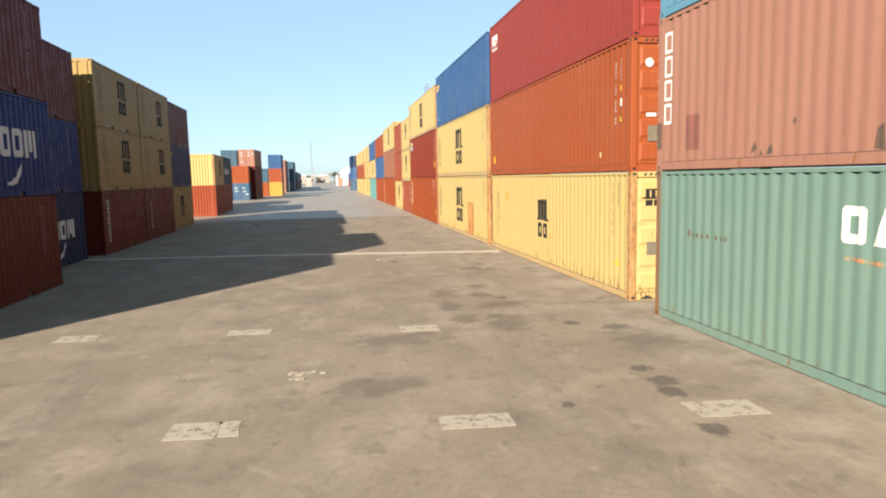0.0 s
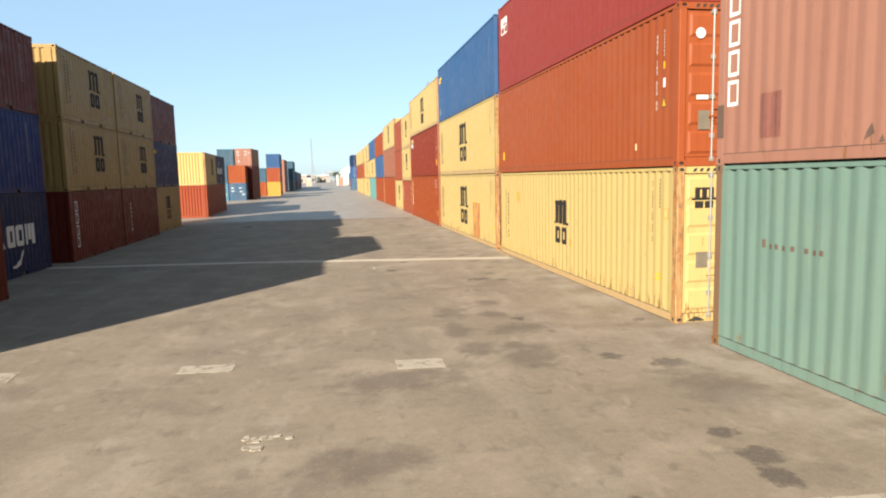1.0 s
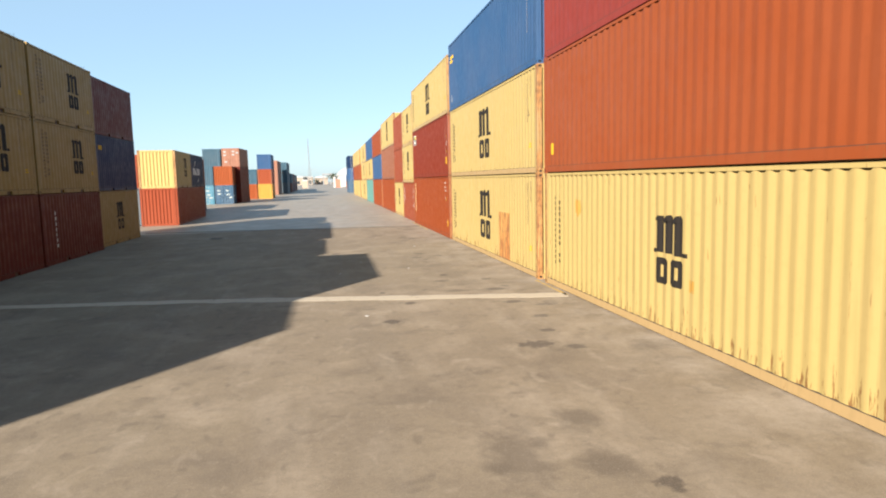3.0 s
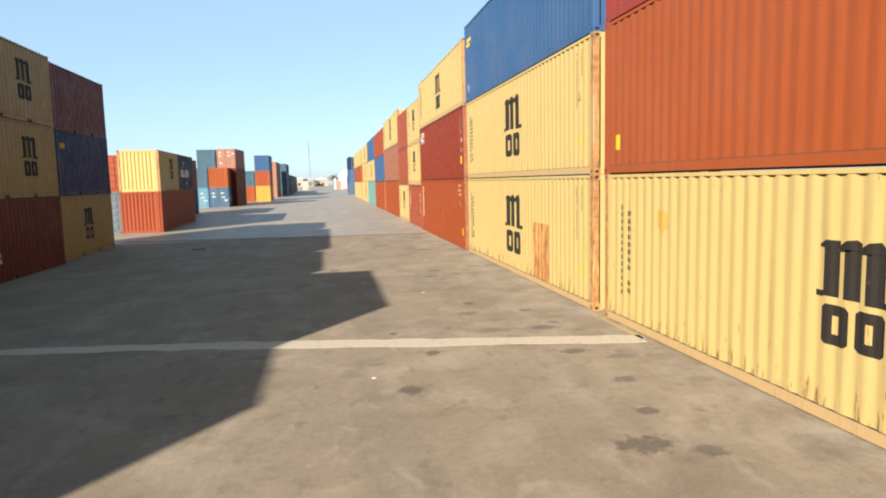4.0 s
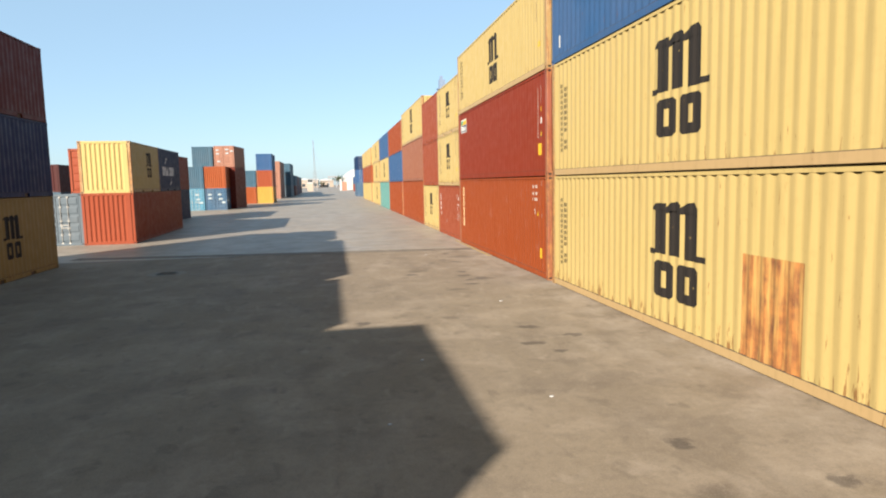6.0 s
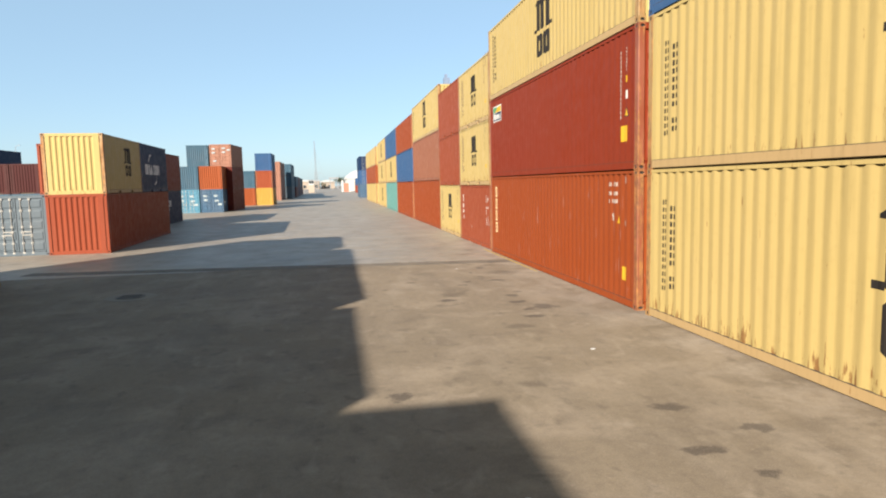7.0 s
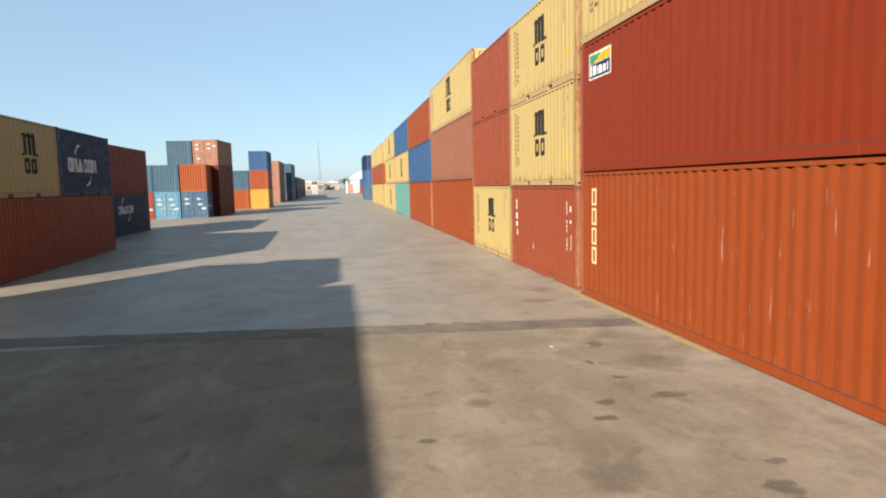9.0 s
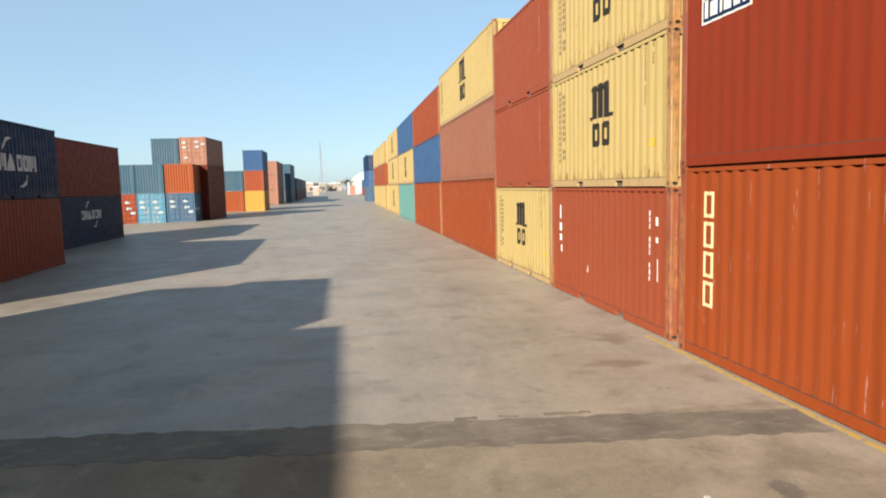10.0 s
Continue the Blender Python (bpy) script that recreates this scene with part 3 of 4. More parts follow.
def code_marks(L, seed, mat="dim_white"):
    """Number column, short data rows, small stickers and a warning triangle near the end."""
    return [("code_marking", mat, column(L - 0.82, 1.08, 0.045, 1.42, 15, seed, 0.2), "thin column of pale bars"),
            ("data_marking", mat, column(L - 0.56, 2.05, 0.04, 0.5, 7, seed + 1, 0.3), "small pale bars"),
            ("small_sticker", "label_yellow", [rect(L - 0.58, 1.82, 0.08, 0.13)], "small yellow sticker"),
            ("white_sticker", "white", [rect(L - 0.58, 1.48, 0.10, 0.17)], "small white sticker"),
            ("warning_edge", "seam", triangle(L - 0.635, 1.115, 0.21), "dark edge of a warning triangle"), ("warning_sticker", "label_yellow", triangle(L - 0.605, 1.132, 0.15), "yellow warning triangle")]


def faint_marks(L, seed):
    """A thin number column and two short rows, worn nearly away."""
    return [("code_marking", "dim_white", column(L - 0.95, 1.0, 0.03, 1.3, 17, seed, 0.4), "thin column of pale bars"),
            ("data_marking", "dim_white", column(0.5, 1.9, 0.05, 0.3, 3, seed + 1, 0.4), "small pale bars")]


def frame_marks(L, v=0.45, u=0.45, mat="white"):
    return [("wordmark", mat, scaled(FRAMES, u, v, 0.95), "pale upright mark of framed blocks")]


def block_marks(L, v=0.95, s=1.0, u=None):
    u = L / 2 - 1.62 * s if u is None else u
    return [("wordmark", "white", scaled(BLOCKS, u, v, s), "white mark of six plain blocks"), ("sweep", "white", scaled(SWEEP, u, v, s), "white curved strokes")]


def container(x, y, z, L, H, colour, label, sign=-1, marks=(), door="near", group="", small=True):
    """A container whose near lower edge's middle is at (x, y, z); it runs along +y. sign: the side that bears the marks."""
    c = new("shipping_container")
    c.location = (x, y, z)
    tagged(c, label, "container", group)
    mat, deep = M[colour], RIBS.get(colour, DEEP)
    edge = M[{"yellow": "yellow_frame", "yellow_clean": "yellow_frame", "ochre": "ochre", "green": "tan_frame", "rust_red": "red_frame", "brick": "red_frame", "maroon": "red_frame"}.get(colour, colour)]
    for s in (-1, 1):
        def wall(g, s=s):
            pts = breaks(POST, L - POST, deep)
            sheet(g, pts if s > 0 else pts[::-1], 0.162, H - 0.075, side_place(s), 0.03)
        part("side_wall", cached(("side_wall", L, H, s, deep), wall), mat, c)
        part("top_rail", cached(("top_rail", L, H, s), lambda g, s=s: rail(g, L, H, s, True, False)), mat, c)
        part("bottom_rail", cached(("bottom_rail", L, s), lambda g, s=s: rail(g, L, H, s, False, L < 7)), M["yellow_rail"] if colour[0] == "y" else mat, c)
        # thin dark strip between the side wall and the bottom rail
        def seam(g, s=s):
            xs = sorted((s * (W / 2 - 0.006), s * (W / 2 - 0.034)))
            g.box((xs[0], POST, 0.1625), (xs[1], L - POST, 0.172))
        part("seam", cached(("seam", L, s), seam), M["seam"], c)
    near_door = door == "near"
    for end in (0, 1):
        y0, dy = (0.0, 1) if end == 0 else (L, -1)
        for s in (-1, 1):
            def post(g, s=s, y0=y0, dy=dy):
                xo, e = s * (W / 2 - 0.003), 0.012
                out = [(xo, y0 + dy * (0.004 + e)), (xo - s * e, y0 + dy * 0.004), (xo - s * 0.13, y0 + dy * 0.004), (xo - s * 0.13, y0 + dy * 0.06), (xo - s * 0.06, y0 + dy * POST), (xo, y0 + dy * POST)]
                g.prism(out if s * dy < 0 else out[::-1], 0.118, H - 0.118)
            part("corner_post", cached(("corner_post", L, H, s, end), post), edge, c)
            for top in (0, 1):
                zz = H - 0.118 if top else 0.0
                part("corner_casting", cached(("casting", L, H, s, end, top), lambda g, s=s, y0=y0, dy=dy, zz=zz: casting(g, -s, dy, s * W / 2, y0, zz)), edge, c)

        def beam(g, y0=y0, dy=dy, zs=(0, 0)):
            a, b = sorted((y0 + dy * 0.006, y0 + dy * 0.10))
            g.box((-W / 2 + 0.163, a, zs[0]), (W / 2 - 0.163, b, zs[1]))
        plain_sill = L < 7 or (end == 0) == near_door or colour == "coral"

        def sill(g, y0=y0, dy=dy):
            """End sill; a long container's front sill is cut away for a trailer's gooseneck."""
            if plain_sill:
                beam(g, y0, dy, (0.005, 0.165))
                return
            a, b = sorted((y0 + dy * 0.006, y0 + dy * 0.10))
            lo, hi, e = 0.005, 0.165, W / 2 - 0.163
            for m in (-1, 1):
                out = [(m * e, lo), (m * 0.64, lo), (m * 0.52, 0.128), (m * 0.52, hi), (m * e, hi)]
                g.prism(out if m < 0 else out[::-1], a, b, lambda p: (p[0], p[2], p[1]))
            g.box((-0.52, a, 0.128), (0.52, b, hi))
        part("end_sill", cached(("end_sill", L, end, plain_sill), sill), mat, c)
        part("end_header", cached(("end_header", L, H, end), lambda g, y0=y0, dy=dy: beam(g, y0, dy, (H - 0.125, H - 0.004))), mat, c)
        if (end == 0) == near_door:
            for s in (-1, 1):
                def leaf(g, s=s):
                    door_leaf(g, s, H)
                    if end == 1:
                        g.v = [(-a, L - b, zz) for a, b, zz in g.v]
                d = part("door", cached(("door", L if end else 0, H, s, end), leaf), mat, c)
                if small:
                    for k, xb in enumerate((0.20, 0.55)):
                        def bars(g, s=s, xb=xb):
                            lock_bar(g, s * xb, H)
                            if end == 1:
                                g.v = [(-a, L - b, zz) for a, b, zz in g.v]
                        part("locking_bar", cached(("locking_bar", L if end else 0, H, s, end, k), bars), M["steel"] if colour in ("sky_blue", "pale_grey", "navy", "orange", "yellow", "blue") else mat, d)
                        def lever(g, s=s, xb=xb, k=k):
                            lock_handle(g, s * xb, s if k == 0 else -s, 0.0 if k else 0.14)
                            if end == 1:
                                g.v = [(-a, L - b, zz) for a, b, zz in g.v]
                        part("lock_handle", cached(("lock_handle", L if end else 0, s, end, k), lever), M["steel"] if colour in ("pale_grey", "sky_blue") else mat, d)
        else:
            def front(g, y0=y0, dy=dy):
                pts = breaks(-W / 2 + 0.165, W / 2 - 0.165, 0.040, 0.222)
                sheet(g, pts if dy > 0 else pts[::-1], 0.165, H - 0.125, lambda s, dd, zz: (s, y0 + dy * (0.014 + dd), zz))
            part("end_wall", cached(("end_wall", L, H, end), front), mat, c)

    def roof(g):
        pts = breaks(0.18, L - 0.18)
        sheet(g, pts, -W / 2 + 0.064, W / 2 - 0.064, lambda s, dd, a: (a, s, H - FOOT - 0.006 - dd * 0.55))
    part("roof", cached(("roof", L, H), roof), mat, c)
    part("floor", cached(("floor", L), lambda g: g.box((-W / 2 + 0.064, 0.105, 0.003), (W / 2 - 0.064, L - 0.105, 0.15))), M["bark"], c)
    if marks:
        decorate(c, L, H, sign, marks, deep)
    return c


F40, F20, HC, STD = 12.192, 6.058, 2.896, 2.591


def stack(face, y, L, sign, levels, group, door="near", small=True):
    """Containers on one another from the ground up. face: x of the side that faces the lane; sign: which side that is.
    levels: (height, colour, label, marks)."""
    z, made = 0.0, []
    r = random.Random(int(y * 10))
    for k, (H, colour, label, marks) in enumerate(levels):
        jog = 0.0 if k == 0 else r.uniform(-0.012, 0.012)
        made.append(container(face - sign * W / 2 + jog, y + (0.0 if k == 0 else r.uniform(-0.015, 0.015)), z, L, H, colour, label, sign, marks, door, group, small))
        z += H
    return made


# ---- ground ----
g = Geo()
g.box((-1500, -600, -0.3), (1500, 2500, 0.0))
ground = tagged(part("ground", g.mesh("ground"), M["ground"], None), "stained grey-brown asphalt of a container yard", "ground", kind="structure")

def slab(name, pts, z, material, label, category, kind="structure", group=""):
    """A thin flat piece on an outline, its top at z."""
    g = Geo()
    g.prism(pts, -0.02, z)
    return tagged(part(name, g.mesh(name), M[material], None), label, category, group, kind)


def ragged(p, q, width, step, wobble, seed):
    """Outline of a long strip from p to q with uneven edges, counter-clockwise."""
    r = random.Random(seed)
    p, q = Vector(p), Vector(q)
    d = (q - p).normalized()
    n = Vector((-d.y, d.x))
    count = max(2, int((q - p).length / step))
    low = [p + (q - p) * k / count - n * (width / 2 + r.uniform(-wobble, wobble)) for k in range(count + 1)]
    high = [p + (q - p) * k / count + n * (width / 2 + r.uniform(-wobble, wobble)) for k in range(count + 1)]
    return [tuple(v) for v in low + high[::-1]]


# ---- markings and repairs in the paving ----
slab("painted_line", ragged((-9.0, 31.1), (-1.5, 30.05), 0.44, 0.35, 0.03, 1) , 0.004, "line", "worn whitish line painted across the asphalt", "line")
slab("painted_line", ragged((-1.48, 30.05), (6.85, 28.32), 0.50, 0.3, 0.05, 2), 0.004, "line", "worn whitish line painted across the asphalt", "line")
slab("bitumen_strip", ragged((-9.2, 54.15), (6.8, 52.3), 0.75, 0.13, 0.045, 3), 0.004, "tar", "dark bitumen strip sealing a trench", "strip")
for k, (x0, y0, w) in enumerate(((3.0, 53.2, 0.13), (3.5, 53.15, 0.11), (4.2, 53.1, 0.28))):
    slab("bitumen_blob", ragged((x0 - w, y0), (x0 + w, y0 - 0.03), 0.09, 0.08, 0.03, 30 + k), 0.004, "tar", "dark blob of bitumen beside the strip", "strip", "structure", "bitumen blobs")
for k, (x0, x1, y0, y1) in enumerate(((-1.60, -1.03, 12.08, 12.58), (-1.0, -0.76, 12.05, 12.53), (1.5, 2.36, 11.68, 12.1), (4.58, 5.42, 11.35, 11.85), (-4.7, -3.98, 17.3, 17.78), (-1.62, -0.82, 17.02, 17.42), (1.6, 2.32, 16.45, 16.92))):
    slope = -0.10 * (x1 - x0)
    r = random.Random(k)
    j = lambda e=0.013: r.uniform(-e, e)
    lean = j(0.04)
    near = [(x0 + (x1 - x0) * f + j(), y0 + slope * f + j()) for f in np.linspace(0, 1, 8)]
    away = [(x1 - (x1 - x0) * f + lean + j(), y1 + slope * (1 - f) + j()) for f in np.linspace(0, 1, 8)]
    pts = near + [(x1 + lean * f + j(), y0 + slope + (y1 - y0) * f) for f in (0.25, 0.5, 0.75)] + away + [(x0 + lean * f + j(), y0 + (y1 - y0) * f) for f in (0.75, 0.5, 0.25)]
    pad = slab("concrete_pad", pts, 0.004, "concrete", "pale worn concrete pad set in the asphalt", "pad", "structure", "concrete pads")
    g = Geo()
    mx, my = (x0 + x1) / 2, (y0 + y1 + slope) / 2
    for dx in (-0.05, 0.03):
        g.tube((mx + dx, my, 0.008), (mx + dx + 0.03, my + 0.02, 0.010), 0.004, 6), g.tube((mx + dx + 0.03, my + 0.02, 0.010), (mx + dx + 0.06, my - 0.005, 0.008), 0.004, 6)
    part("lifting_eye", g.mesh("lifting_eye"), M["iron"], pad, "rusty lifting eye")
r = random.Random(5)
spots = Geo()
for k in range(14):
    cx, cy, rad = -0.1 + r.uniform(-0.3, 0.3), 14.15 + r.uniform(-0.22, 0.22), r.uniform(0.02, 0.075)
    spots.prism([(cx + rad * r.uniform(0.6, 1.3) * math.cos(a), cy + rad * r.uniform(0.5, 1.1) * math.sin(a)) for a in np.linspace(0, 2 * math.pi, 8)[:-1]], -0.01, 0.004 + 0.0007 * k)
tagged(part("paint_splash", spots.mesh("paint_splash"), M["concrete"], None), "dried white paint splash on asphalt", "paint splash", kind="stuff")
cover = new("manhole_cover")
tagged(cover, "round cast iron manhole cover in a pale collar", "manhole")
cover.location = (-4.3, 48.4, 0)
g = Geo()
ring = [(math.cos(a), math.sin(a)) for a in np.linspace(0, 2 * math.pi, 25)[:-1]]
g.prism([(0.62 * a, 0.62 * b) for a, b in ring], -0.02, 0.005)
part("collar", g.mesh("collar"), M["collar"], cover)
g = Geo()
g.prism([(0.36 * a, 0.36 * b) for a, b in ring], -0.02, 0.016)
lid = part("lid", g.mesh("lid"), M["iron"], cover)
for k in range(-3, 4):
    g = Geo()
    g.box((-0.26, k * 0.085 - 0.015, 0.016), (0.26, k * 0.085 + 0.015, 0.022))
    part("rib", g.mesh("rib"), M["iron"], lid)
slab("edge_line", ragged((6.84, 28.3), (6.86, 30.6), 0.07, 0.4, 0.02, 6), 0.004, "line_yellow", "worn yellow line along the container row", "line")
slab("edge_line", ragged((6.87, 49.6), (6.88, 56.4), 0.085, 0.3, 0.012, 7), 0.004, "line_yellow", "worn yellow line along the container row", "line")
for k, (x0, y0, s) in enumerate(((4.65, 50.9, 0.035), (2.4, 36.2, 0.03), (2.05, 27.25, 0.04), (3.8, 34.1, 0.03), (1.65, 33.6, 0.025), (4.9, 40.7, 0.045))):
    g = Geo()
    g.prism([(x0 + s * a, y0 + s * b * 0.7) for a, b in ring[::4]], 0.0, 0.012)
    tagged(part("litter_scrap", g.mesh("litter_scrap"), M["render_white"], None), "small white scrap of litter on the ground", "litter", "litter scraps")


def end_mark(c, name, material, pts, y, label):
    """A sticker, stencil or flat patch on a container's near end; pts: (x, z) from the container's middle."""
    g = Geo()
    g.poly([(a, y, b) for a, b in pts])
    part(name, g.mesh(name), M[material], c, label)


def oval(cx, cz, rx, rz, n=12):
    return [(cx + rx * math.cos(2 * math.pi * k / n), cz + rz * math.sin(2 * math.pi * k / n)) for k in range(n)]


def square(x, z, w, h):
    return [(x, z), (x + w, z), (x + w, z + h), (x, z + h)]


# ---- row beside the lane, in shade-free afternoon sun ----
RF = 6.96
ROW_R = "containers of the sunlit row"
Y = "pale yellow steel container, "
zero = stack(RF - 0.16, 4.41, F40, -1, [
    (HC, "green", "faded sea-green corrugated steel container on the ground", [
        ("wordmark", "white", scaled(thick_ring(0.0, 0.0, 0.44, 0.55, 0.14) + [[(0.56, 0.0), (1.10, 0.0), (0.93, 0.55), (0.75, 0.55)], rect(1.2, 0.0, 0.16, 0.55)], 4.70, 1.92, 0.86), "white stencilled blocks"),
        ("stripe", "orange_mark", [[(4.75, 1.70), (6.2, 1.66), (6.2, 1.72), (4.75, 1.75)]], "faint orange stripe"),
        ("lettering", "scuff", [rect(1.15 + 0.13 * k + 0.05 * (k > 3), 1.70 - 0.01 * (k % 2), 0.06, 0.07 if k else 0.12) for k in range(9) if k != 5], "faint worn bars")]),
    (HC, "salmon", "sun-faded salmon pink corrugated steel container", frame_marks(F40, 0.88, 0.25) + [("primer_patch", "smudge", [rect(1.0, 0.36, 0.45, 0.62)], "square of darker primer"), ("scuff", "scuff", [[(2.84, 0.22), (2.98, 0.30), (2.94, 0.42), (2.88, 0.34)], [(3.20, 0.20), (3.36, 0.22), (3.33, 0.36), (3.24, 0.30)], [(3.05, 0.19), (3.14, 0.19), (3.10, 0.28)]], "dark dents above the rail"), ("scrape", "scuff", [oval(3.77, 0.65, 0.035, 0.05, 8)], "small rusty hole"), ("stain", "scuff", [[(5.12, 0.20), (5.30, 0.18), (5.26, 0.50), (5.16, 0.44)]], "rusty stain")]),
    (HC, "sky_blue", "light blue corrugated steel container", [])], ROW_R)
g = Geo()
g.box((-W / 2 - 0.003, F40 - 0.175, 0.42), (-W / 2 + 0.001, F40 - 0.012, 0.92))
part("post_plate", g.mesh("post_plate"), M["scuff"], zero[1], "dark plate on the corner post")
first = stack(RF, 18.0, F40, -1, [
    (HC, "yellow", Y + "scuffed, rusty bottom edge", carrier_marks(F40, 3, 0.91, 5.68, 0.88, 0.70) + [("old_sticker", "label_old", [[(2.06, 1.98), (2.22, 1.86), (2.38, 1.98), (2.36, 2.24), (2.05, 2.27)]], "torn orange sticker"), ("label_edge", "label_old", [rect(11.70, 1.92, 0.15, 0.20)], "orange border of a label"), ("label", "yellow_clean", [rect(11.72, 1.945, 0.11, 0.15)], "small yellow label"), ("old_sticker", "label_old", [rect(6.82, 0.90, 0.17, 0.20)], "square of old glue")]),
    (HC, "orange", "orange-red corrugated steel container above a yellow one", code_marks(F40, 5) + [("sticker", "cream", [rect(10.55, 0.36, 0.06, 0.13)], "small pale sticker"), ("label", "label_yellow", [rect(0.5, 0.45, 0.17, 0.28)], "small yellow label")]),
    (HC, "crimson", "crimson corrugated steel container on the third tier", [("sign", "white", [rect(0.35, 1.9, 0.75, 0.55)], "white sign plate"), ("sign_field", "crimson", [rect(0.40, 1.95, 0.30, 0.17), [(0.78, 1.95), (1.05, 1.95), (1.05, 2.2), (0.9, 2.12)], rect(0.62, 2.20, 0.36, 0.06)], "red field")] + faint_marks(F40, 9))], ROW_R)
second = stack(RF, 30.75, F40, -1, [
    (HC, "yellow", Y + "with a rusted repair panel", carrier_marks(F40, 13, 0.62, 5.38, 1.28, wide=1.42) + [("repair_panel", "rust", [rect(8.15, 0.17, 1.25, 1.5)], "rust-brown repair panel")]),
    (HC, "yellow_clean", Y + "on the second tier", carrier_marks(F40, 17, 0.62, 5.38, 1.28, wide=1.42) + [("warning_edge", "scuff", triangle(11.27, 1.60, 0.22), "dark edge of a warning triangle"), ("warning_sticker", "yellow_clean", triangle(11.31, 1.625, 0.14), "worn warning triangle")]),
    (HC, "blue", "blue corrugated steel container on the third tier", [("emblem", "label_yellow", [rect(0.3, 2.05, 0.55, 0.12), rect(0.35, 2.22, 0.6, 0.12)], "small yellow emblem"), ("sticker", "white", [rect(0.5, 0.35, 0.1, 0.3)], "small white sticker")] + faint_marks(F40, 21))], ROW_R, "far")
stack(RF, 43.31, F40, -1, [
    (HC, "rust_red", "rust-red corrugated steel container with scraped ribs", frame_marks(F40, 0.82, 0.66, "cream") + [("data_marking", "dim_white", [rect(10.80 + 0.075 * k, v, 0.05, 0.085) for v in (2.56, 2.36, 2.19) for k in range(6) if (k + int(v * 50)) % 5] + [rect(11.60, 2.62, 0.05, 0.14), rect(11.60, 1.72, 0.04, 0.11), [(10.99, 1.80), (11.08, 1.80), (11.02, 1.96), (10.95, 1.96)]], "rows of small white bars"), ("warning_sticker", "label_yellow", triangle(11.22, 1.76, 0.16), "small yellow warning triangle"), ("sticker", "label_yellow", [rect(11.48, 0.55, 0.19, 0.29)], "orange-yellow sticker")]),
    (HC, "maroon", "dark red corrugated steel container with a small sign", [("sign", "white", scaled([rect(0.45, 1.95, 1.10, 0.72)], 0.0755, 0.494, 1.0545, 0.7875), "white-edged sign plate"),
     ("sign_field", "navy", scaled([rect(0.49, 1.99, 1.02, 0.37)], 0.0755, 0.494, 1.0545, 0.7875), "dark blue field"), ("sign_top", "label_yellow", scaled([[(0.70, 2.38), (1.51, 2.38), (1.51, 2.63), (1.12, 2.60)]], 0.0755, 0.494, 1.0545, 0.7875), "yellow sign top"), ("sign_edge", "label_green", scaled([[(0.49, 2.38), (0.68, 2.38), (1.09, 2.60), (0.49, 2.63)]], 0.0755, 0.494, 1.0545, 0.7875), "green sign corner"),
     ("sign_bar", "white", scaled([rect(u, 2.05, w, h) for u, w, h in ((0.53, 0.07, 0.30), (0.65, 0.17, 0.26), (0.87, 0.06, 0.22), (0.97, 0.15, 0.22), (1.17, 0.14, 0.2), (1.36, 0.06, 0.22))], 0.0755, 0.494, 1.0545, 0.7875), "white bars"),
     ("sticker", "label_yellow", [rect(11.40, 0.60, 0.30, 0.33)], "yellow square sticker")] + code_marks(F40, 29)),
    (STD, "yellow_clean", Y + "on the third tier", carrier_marks(F40, 33, 0.52, 5.6, 1.2))], ROW_R)
stack(RF + 0.10, 55.95, F20, -1, [
    (STD, "brick", "short brick-red steel container with white bars", [("wordmark", "white", [rect(0.62, 1.82, 0.07, 0.34), rect(0.60, 1.52, 0.13, 0.20), rect(0.60, 1.28, 0.13, 0.16), rect(0.66, 1.00, 0.10, 0.18)], "white blocks"), ("code_marking", "white", column(5.28, 0.92, 0.05, 1.28, 11, 42, 0.18), "column of pale bars"), ("data_marking", "white", [rect(5.52, 1.92, 0.09, 0.15), rect(5.53, 1.62, 0.08, 0.10), rect(5.58, 0.94, 0.03, 0.40)], "small pale bars"), ("scrape", "white", [[(2.36, 0.70), (2.42, 0.68), (2.44, 0.86), (2.40, 0.84)]], "bright scrape")]),
    (STD, "yellow", "short yellow steel container with a black emblem", carrier_marks(F20, 43, 0.85, None, 0.95)),
    (STD, "yellow", "short yellow steel container on the third tier", carrier_marks(F20, 47, 0.85, None, 0.95))], ROW_R)
stack(RF + 0.11, 62.06, F20, -1, [
    (STD, "yellow", "short yellow steel container on the ground", carrier_marks(F20, 51, 0.85, None, 0.95)),
    (STD, "brick", "short brick-red steel container on the second tier", faint_marks(F20, 53)),
    (STD, "brick", "short brick-red steel container on the third tier", faint_marks(F20, 57))], ROW_R)
stack(RF + 0.13, 68.15, F40, -1, [
    (HC, "rust_red", "rust-red corrugated steel container on the ground", faint_marks(F40, 61)),
    (HC, "faded_red", "faded brown-red steel container on the second tier", faint_marks(F40, 63)),
    (STD, "yellow_clean", Y + "on the third tier", carrier_marks(F40, 67, 0.62, 5.6, 1.28))], ROW_R, "far")
stack(RF + 0.13, 80.8, F40, -1, [
    (HC, "rust_red", "rust-red steel container in the long row", faint_marks(F40, 71)),
    (STD, "blue", "blue steel container with white door bars", faint_marks(F40, 73)),
    (STD, "rust_red", "rust-red steel container on the third tier", faint_marks(F40, 75))], ROW_R)
stack(RF + 0.13, 93.1, F40, -1, [
    (HC, "teal", "turquoise steel container on the ground", []),
    (STD, "yellow_clean", Y + "on the second tier", emblem_marks(5.6, 0.55, 1.2)),
    (STD, "blue", "blue steel container on the third tier", [])], ROW_R)
